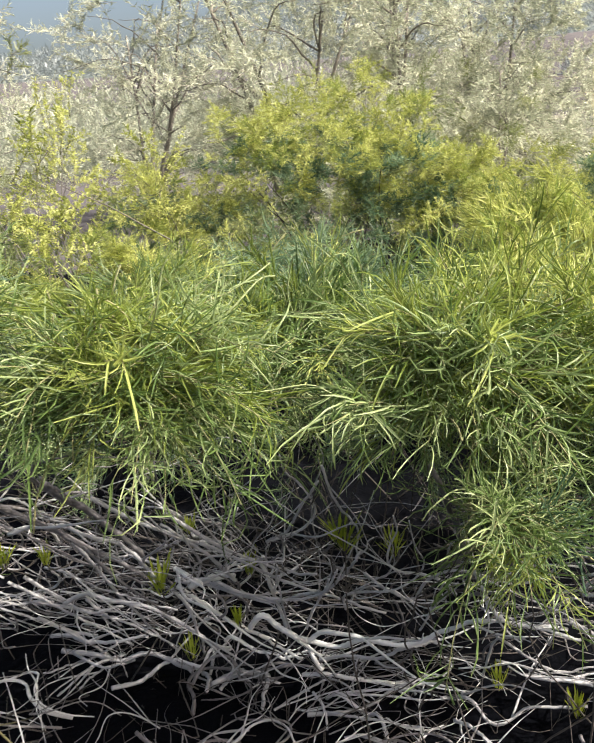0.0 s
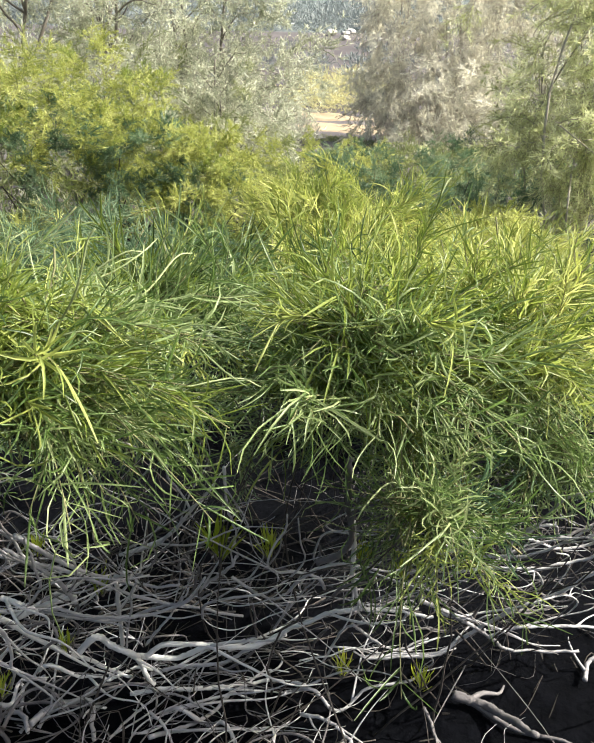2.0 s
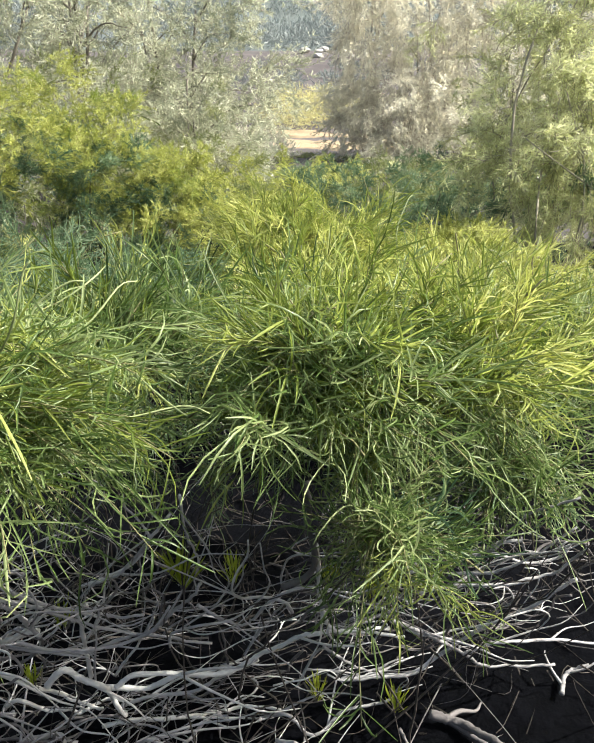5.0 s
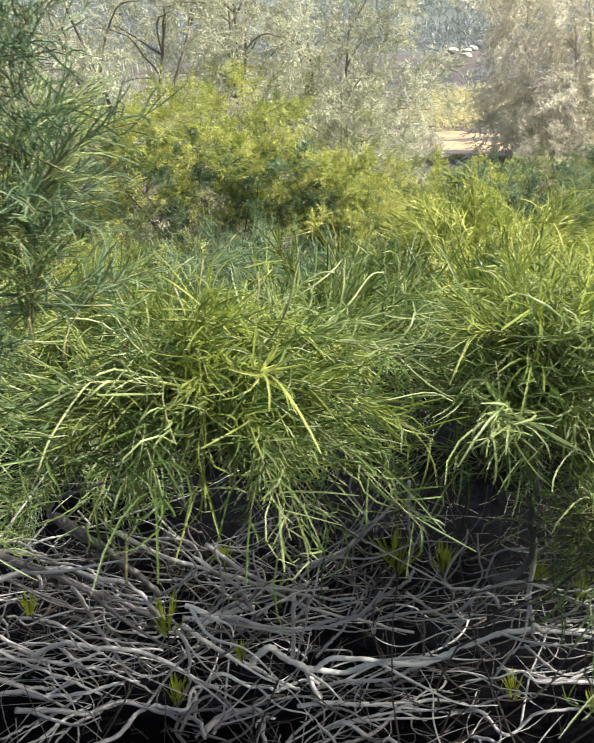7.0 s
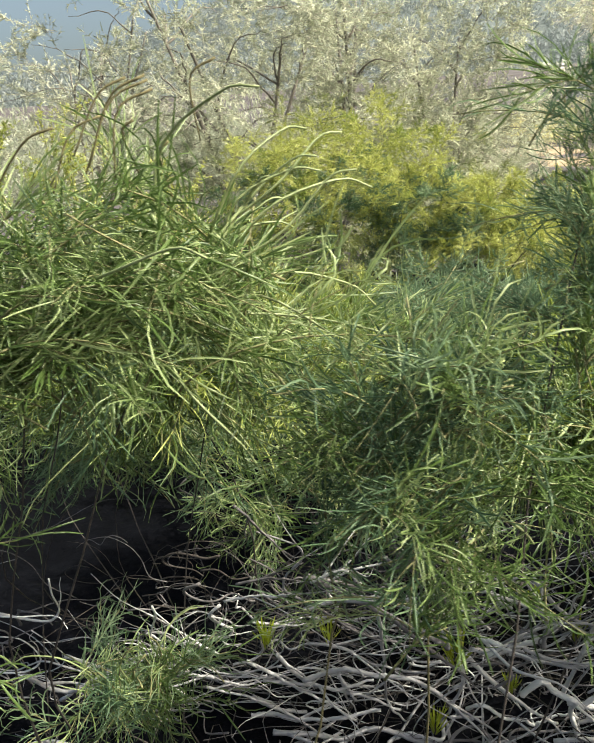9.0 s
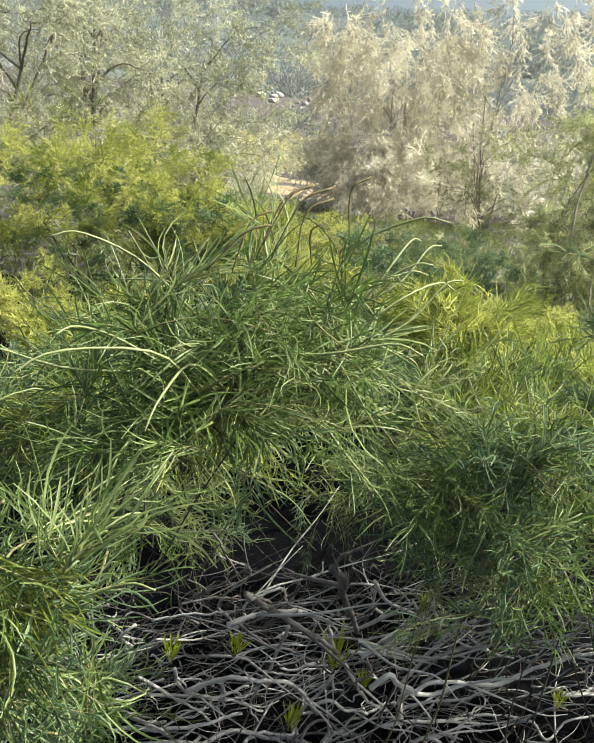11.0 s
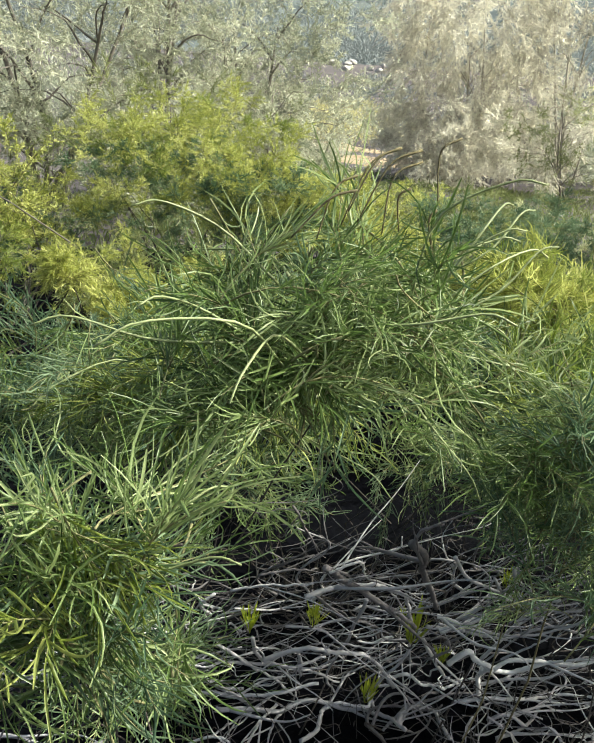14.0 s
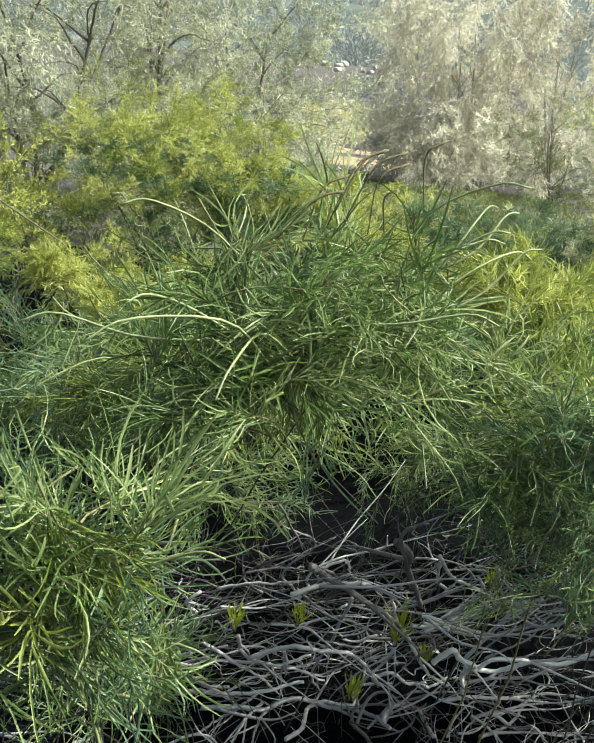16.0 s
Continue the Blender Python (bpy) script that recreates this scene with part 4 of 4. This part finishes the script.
    laid(BARK_DULL, 0.0046, [(0.80, 0.20), (0.81, 0.35), (0.80, 0.51), (0.80, 0.61)])
    laid(BARK_GREY, 0.0033, [(0.28, 0.36), (0.33, 0.46), (0.37, 0.55)])
    laid(BARK_DULL, 0.0109, [(-0.62, 0.97), (-0.57, 0.93), (-0.52, 0.85), (-0.43, 0.70)])
    laid(BARK_GREY, 0.0069, [(-0.79, 0.74), (-0.71, 0.77), (-0.63, 0.78), (-0.56, 0.76), (-0.50, 0.70), (-0.44, 0.57)])
    laid(BARK_GREY, 0.0064, [(-0.38, 0.54), (-0.30, 0.52), (-0.25, 0.55)])
    laid(BARK_GREY, 0.0048, [(-0.26, 0.55), (-0.18, 0.52), (-0.08, 0.50), (-0.00, 0.53), (0.06, 0.65)])
    laid(BARK_GREY, 0.0058, [(-0.85, 0.50), (-0.78, 0.35), (-0.69, 0.33), (-0.58, 0.34)])
    laid(BARK_GREY, 0.0054, [(-0.89, 0.33), (-0.74, 0.30), (-0.62, 0.27), (-0.51, 0.19)])
    laid(BARK_GREY, 0.0076, [(-0.93, 0.08), (-0.86, 0.08), (-0.78, 0.08), (-0.67, 0.12), (-0.54, 0.16)])
    strewn(BARK_GREY, 0.0075, [(-0.66, 2.14), (-0.58, 2.19), (-0.52, 2.27), (-0.46, 2.26), (-0.39, 2.21), (-0.36, 2.27), (-0.37, 2.19)])
    laid(BARK_GREY, 0.0051, [(-0.62, 0.71), (-0.60, 0.57), (-0.58, 0.41), (-0.55, 0.20), (-0.49, 0.08)])
    laid(BARK_GREY, 0.0054, [(-0.40, 0.49), (-0.36, 0.37), (-0.36, 0.18), (-0.38, 0.08)])
    laid(BARK_GREY, 0.0043, [(-0.77, 0.55), (-0.68, 0.57), (-0.60, 0.49), (-0.44, 0.45)])
    laid(BARK_GREY, 0.0076, [(-0.92, 0.22), (-0.84, 0.11), (-0.77, 0.08)])
    strewn(BARK_GREY, 0.0057, [(-0.32, 2.12), (-0.26, 2.17), (-0.26, 2.23)])
    strewn(BARK_GREY, 0.0043, [(-0.15, 2.01), (-0.06, 2.09), (0.05, 2.10), (0.13, 1.98)])
    laid(BARK_WHITE, 0.0073, [(-0.37, 0.59), (-0.33, 0.59), (-0.29, 0.57)])
    laid(BARK_DULL, 0.0095, [(-0.79, 0.88), (-0.69, 0.79), (-0.57, 0.69), (-0.47, 0.60)])
    laid(BARK_WHITE, 0.0037, [(-0.78, 0.87), (-0.72, 0.90), (-0.69, 0.86), (-0.67, 0.80)])
    laid(BARK_GREY, 0.0028, [(-0.67, 0.83), (-0.58, 0.75), (-0.51, 0.67)])
    laid(BARK_DULL, 0.0042, [(-0.77, 0.75), (-0.65, 0.61), (-0.55, 0.55), (-0.39, 0.45)])
    laid(BARK_GREY, 0.0074, [(-0.78, 0.35), (-0.71, 0.40), (-0.66, 0.42), (-0.57, 0.39), (-0.46, 0.33), (-0.32, 0.13), (-0.29, 0.08), (-0.36, 0.08)])
    laid(BARK_GREY, 0.0053, [(-0.69, 0.39), (-0.66, 0.31), (-0.63, 0.22)])
    strewn(BARK_GREY, 0.0092, [(-0.87, 2.35), (-0.76, 2.31), (-0.67, 2.31), (-0.58, 2.31), (-0.47, 2.26), (-0.41, 2.24), (-0.36, 2.18), (-0.36, 2.08)])
    laid(BARK_GREY, 0.0053, [(-0.93, 0.45), (-0.83, 0.34), (-0.72, 0.24), (-0.62, 0.10)])
    strewn(BARK_GREY, 0.0055, [(-0.66, 2.34), (-0.73, 2.28), (-0.83, 2.19)])
    strewn(BARK_GREY, 0.0048, [(-0.63, 2.34), (-0.71, 2.25), (-0.77, 2.17)])
    strewn(BARK_GREY, 0.0049, [(-0.68, 2.34), (-0.78, 2.32), (-0.91, 2.27)])
    laid(BARK_GREY, 0.0039, [(-1.00, 0.36), (-0.92, 0.33), (-0.87, 0.36)])
    laid(BARK_GREY, 0.004, [(-1.05, 0.31), (-0.95, 0.28), (-0.86, 0.21)])
    strewn(BARK_WHITE, 0.0075, [(-0.06, 2.17), (0.01, 2.13), (0.10, 2.10), (0.20, 2.10), (0.30, 2.09), (0.41, 1.98)])
    laid(BARK_WHITE, 0.0078, [(-0.03, 0.24), (0.04, 0.28), (0.22, 0.26), (0.35, 0.26)])
    strewn(BARK_GREY, 0.0093, [(-0.34, 2.10), (-0.27, 2.17), (-0.18, 2.19), (-0.17, 2.14), (-0.18, 2.05)])
    strewn(BARK_GREY, 0.0066, [(-0.05, 1.97), (0.09, 2.01), (0.24, 2.08), (0.29, 2.04)])
    laid(BARK_DULL, 0.005, [(-0.57, 0.90), (-0.62, 0.98), (-0.61, 1.02), (-0.58, 1.03)])
    laid(BARK_GREY, 0.0035, [(-0.32, 0.54), (-0.28, 0.65), (-0.29, 0.78), (-0.29, 0.87)])
    laid(BARK_DULL, 0.0029, [(-0.93, 1.11), (-0.88, 1.03), (-0.81, 0.93)])
    laid(BARK_DULL, 0.0031, [(-0.94, 0.86), (-0.86, 0.89), (-0.79, 0.86)])
    laid(BARK_GREY, 0.0032, [(-0.97, 0.76), (-0.88, 0.80), (-0.80, 0.83)])
    laid(BARK_WHITE, 0.0095, [(-0.34, 0.52), (-0.28, 0.55), (-0.21, 0.56)])
    laid(BARK_WHITE, 0.0068, [(-0.38, 0.50), (-0.28, 0.35), (-0.15, 0.19), (-0.05, 0.10)])
    laid(BARK_GREY, 0.0058, [(-0.21, 0.55), (-0.26, 0.70), (-0.34, 0.83)])
    laid(BARK_WHITE, 0.0062, [(-0.09, 0.30), (-0.11, 0.49), (-0.12, 0.67), (-0.10, 0.72)])
    laid(BARK_GREY, 0.0052, [(-0.50, 0.92), (-0.39, 0.80), (-0.23, 0.70), (0.00, 0.52), (0.20, 0.44)])
    laid(BARK_GREY, 0.0051, [(-0.33, 0.87), (-0.22, 0.72), (-0.08, 0.61), (0.03, 0.63)])
    laid(BARK_GREY, 0.0073, [(-1.56, 0.35), (-1.47, 0.27), (-1.31, 0.35), (-1.21, 0.27)])
    laid(BARK_GREY, 0.0060, [(-1.50, 0.20), (-1.36, 0.33), (-1.18, 0.42), (-1.02, 0.40)])
    laid(BARK_WHITE, 0.0055, [(-1.42, 0.48), (-1.30, 0.44), (-1.16, 0.52), (-1.00, 0.47)])
    strewn(BARK_GREY, 0.0075, [(-1.66, 2.43), (-1.53, 2.46), (-1.34, 2.36), (-1.19, 2.36)])
    strewn(BARK_GREY, 0.0065, [(-1.55, 2.25), (-1.40, 2.18), (-1.25, 2.22), (-1.05, 2.12)])
    # grey branches strewn over the ground before the tangle
    for k in range(66):
        x, y = rng.uniform(-1.5, 0.55), rng.uniform(1.5, 2.3)
        a, long = rng.choice([0.0, math.pi]) + rng.normal(0, 0.6), rng.uniform(0.25, 0.6)
        q = np.linspace(0, 1, 8)
        turn = a + rng.normal(0, 0.7) * q + 1.0 * np.sin(q * rng.uniform(4, 8) + rng.uniform(0, 6))
        px = x + np.concatenate([[0], np.cumsum(np.cos(turn[:-1]))]) * long / 7
        py = y + 0.7 * np.concatenate([[0], np.cumsum(np.sin(turn[:-1]))]) * long / 7
        r = 0.0022 + 0.0046 * rng.uniform() ** 1.5
        pz = ground_z(px, py) + r + 0.01 + rng.uniform(0, 0.12) * np.sin(0.2 + 2.7 * q)
        bark = (BARK_GREY, BARK_GREY, BARK_DULL, BARK_DULL, BARK_WHITE)[int(rng.integers(5))]
        dead_branch(smooth_line(np.stack([px, py, pz], 1), 28), r, r * 0.45, bark, "grey dead branch lying on shade-darkened soil", rng, 2)
    # winding grey branches woven through the front
    for k in range(96):
        x, z0 = rng.uniform(-2.0, 1.4), 0.08 + 0.66 * rng.uniform() ** 1.1
        a, long = rng.uniform(0, 6.28), rng.uniform(0.2, 0.55)
        q = np.linspace(0, 1, 8)
        turn = a + rng.normal(0, 1.0) * q + 1.1 * np.sin(q * rng.uniform(4, 8) + rng.uniform(0, 6))
        px = x + np.concatenate([[0], np.cumsum(np.cos(turn[:-1]))]) * long / 7
        pz = np.maximum(0.03, z0 + np.concatenate([[0], np.cumsum(np.sin(turn[:-1]))]) * long / 7)
        py = tangle_y(px, pz) + rng.uniform(-0.02, 0.14) + np.cumsum(rng.normal(0, 0.012, 8))
        r = 0.0018 + 0.0030 * rng.uniform() ** 1.5
        # Most branches at the right take dark bark to stand for shade there.
        bark = BARK_DULL if x > 0.75 and k % 4 else (BARK_GREY, BARK_GREY, BARK_WHITE, BARK_DULL)[int(rng.integers(4))]
        dead_branch(smooth_line(np.stack([px, py, pz], 1), 28), r, r * 0.45, bark, grey, rng, 2)
    # thin crooked branches that rise from the tangle into the shrubs
    for k in range(92):
        high = k % 5 < 2
        x, z0 = (rng.uniform(-0.85, 0.45), rng.uniform(0.50, 0.75)) if high else (rng.uniform(-1.0, 1.45), rng.uniform(0.12, 0.55))
        a, long = rng.normal(1.5708, 0.55), rng.uniform(0.25, 0.5)
        q = np.linspace(0, 1, 8)
        turn = a + rng.normal(0, 0.5) * q + 0.8 * np.sin(q * rng.uniform(4, 9) + rng.uniform(0, 6))
        px = x + np.concatenate([[0], np.cumsum(np.cos(turn[:-1]))]) * long / 7
        pz = np.maximum(0.05, z0 + np.concatenate([[0], np.cumsum(np.sin(turn[:-1]))]) * long / 7)
        py = tangle_y(px, pz) + rng.uniform(-0.03, 0.12 if high else 0.25) + np.cumsum(rng.normal(0, 0.014, 8))
        r = 0.0016 + 0.0030 * rng.uniform() ** 1.6
        bark = (BARK_GREY, BARK_DULL, BARK_GREY, BARK_BROWN)[int(rng.integers(4))]
        dead_branch(smooth_line(np.stack([px, py, pz], 1), 28), r, r * 0.4, bark, "thin crooked dead branch rising into a shrub", rng, 2)
    # finer branches that fill the tangle behind its front
    pieces, barks = [], [BARK_GREY, BARK_DULL, BARK_BROWN]
    for k in range(190):
        left = k % 5 < 3
        x = rng.uniform(-1.35, 0.05) if left else rng.uniform(0.0, 1.75)
        z0 = 0.03 + 0.75 * rng.uniform() ** (1.25 if left else 1.6)
        deep = 0.06 + 0.55 * rng.uniform()
        if x > 0.75 and z0 < 0.3:
            continue
        a = rng.choice([0.0, math.pi]) + rng.normal(0, 0.9)
        long = rng.uniform(0.2, 0.6)
        q = np.linspace(0, 1, 9)
        turn = a + rng.normal(0, 0.6) * q + 1.3 * np.sin(q * rng.uniform(4, 9) + rng.uniform(0, 6))
        px = x + np.concatenate([[0], np.cumsum(np.cos(turn[:-1]))]) * long / 7
        pz = np.maximum(0.02, z0 + 0.7 * np.concatenate([[0], np.cumsum(np.sin(turn[:-1]))]) * long / 7)
        py = tangle_y(px, pz) + deep + np.cumsum(rng.normal(0, 0.02, 9))
        r = 0.0013 + 0.0032 * rng.uniform() ** 1.9
        line = smooth_line(np.stack([px, py, pz], 1), 30)
        line[:, 2] = np.maximum(line[:, 2], ground_z(line[:, 0], line[:, 1]) + r)
        # Deep ones, and high ones on the left, take dark bark as shade.
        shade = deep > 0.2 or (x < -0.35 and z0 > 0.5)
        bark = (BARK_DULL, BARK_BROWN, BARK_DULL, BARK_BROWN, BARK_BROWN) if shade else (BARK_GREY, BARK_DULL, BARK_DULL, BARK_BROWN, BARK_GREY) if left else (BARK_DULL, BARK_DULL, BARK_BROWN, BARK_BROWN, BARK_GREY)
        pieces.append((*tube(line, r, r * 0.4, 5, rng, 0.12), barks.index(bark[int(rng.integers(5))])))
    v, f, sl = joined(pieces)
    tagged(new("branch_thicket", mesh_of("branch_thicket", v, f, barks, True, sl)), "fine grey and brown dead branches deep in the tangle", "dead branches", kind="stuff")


build_branches()


def build_litter():
    """Loose thin twigs and dry fallen leaves all over the bank."""
    rng = np.random.default_rng(131)
    pieces = []
    for k in range(700):
        x, y = rng.uniform(-2.0, 2.2), 1.3 + 1.9 * rng.uniform() ** 1.2
        if x > 0.65 and k % 4:
            continue
        a, long = rng.uniform(0, 6.28), rng.uniform(0.08, 0.5)
        z = float(ground_z(x, y)) + abs(rng.normal(0, 0.07)) + 0.004
        d = np.array([math.cos(a), 0.7 * math.sin(a), rng.normal(0, 0.30)])
        p0 = np.array([x, y, z])
        line = smooth_line([p0, p0 + d * long * 0.3 + rng.normal(0, 0.055, 3), p0 + d * long * 0.65 + rng.normal(0, 0.065, 3), p0 + d * long + rng.normal(0, 0.04, 3)], 10)
        line[:, 2] = np.maximum(line[:, 2], ground_z(line[:, 0], line[:, 1]) + 0.003)
        r = 0.0012 + 0.0022 * rng.uniform() ** 1.8
        pieces.append((*tube(line, r, r * 0.5, 4), int(rng.uniform() < 0.75)))
    v, f, sl = joined(pieces)
    tagged(new("twig_litter", mesh_of("twig_litter", v, f, [BARK_DULL, BARK_BROWN], True, sl)), "grey and brown dry twigs tangled over shade-darkened soil", "twigs", kind="stuff")
    n = 350
    x, y = rng.uniform(-2.4, 2.4, n), rng.uniform(1.2, 3.3, n)
    base = np.stack([x, y, ground_z(x, y) + rng.uniform(0.004, 0.03, n)], 1)
    a = rng.uniform(0, 6.28, n)
    way = unit(np.stack([np.cos(a), np.sin(a), rng.normal(0, 0.15, n)], 1))
    lift = unit(np.stack([rng.normal(0, 0.3, n), rng.normal(0, 0.3, n), np.ones(n)], 1))
    v, f = leaves(base, way, lift, rng.uniform(0.04, 0.10, n), rng.uniform(0.004, 0.008, n), rng.normal(0.1, 0.2, n), 3)
    tagged(new("leaf_litter", mesh_of("leaf_litter", v, f, [LITTER])), "dry brown fallen leaves, near black for shade, on shade-darkened soil", "leaves", kind="stuff")


build_litter()


def sprig(x, y, z, seed, size=1.0, label="small yellow-green sprig sprouting among dead branches"):
    rng = np.random.default_rng(seed)
    foot = Vector((x, y, z))
    n = 26
    a, e = rng.uniform(0, 6.28, n), rng.uniform(0.15, 0.9, n)
    way = unit(np.stack([np.cos(a) * e, np.sin(a) * e, np.full(n, 0.9)], 1))
    lift = unit(np.cross(way, np.cross(np.array([0, 0, 1.0]), way) + 0.01))
    base = np.stack([np.cos(a) * 0.006, np.sin(a) * 0.006, rng.uniform(0.0, 0.05, n) * size], 1)
    v, f = leaves(base, way, lift, size * rng.uniform(0.045, 0.085, n), size * rng.uniform(0.0045, 0.007, n), rng.normal(0.15, 0.15, n), 4)
    root = new("sprig")
    root.matrix_basis = Matrix.Translation(foot)
    tagged(root, label, "sprig", "sprigs among the dead branches")
    part("leaves", mesh_of("leaves", v, f, [LEAF_SPRIG]), root)
    sv, sf = tube(smooth_line([(0.03, 0.16, -0.07), (0.02, 0.08, -0.05), (0.004, 0.01, -0.01), (0, 0, 0.05 * size)], 10), 0.0035, 0.002, 5)
    part("stem", mesh_of("stem", sv, sf, [BARK_BROWN]), root)


for k, (x, y, z, s) in enumerate([(0.08, 1.71, 0.72, 1.3), (0.20, 1.72, 0.70, 1.0), (-0.23, 2.07, 0.30, 0.9), (0.68, 1.79, 0.12, 1.1), (0.54, 1.70, 0.57, 1.1), (0.44, 1.72, 0.62, 0.9), (-0.16, 1.86, 0.60, 0.8),
                                  (-0.42, 1.97, 0.48, 1.5), (-0.41, 2.20, 0.10, 1.2), (-0.88, 2.07, 0.56, 1.0), (-0.73, 1.99, 0.60, 0.9), (-0.29, 1.78, 0.77, 0.7), (0.50, 1.92, 0.12, 1.0)]):
    sprig(x, y, z, 200 + k, 0.82 * s)
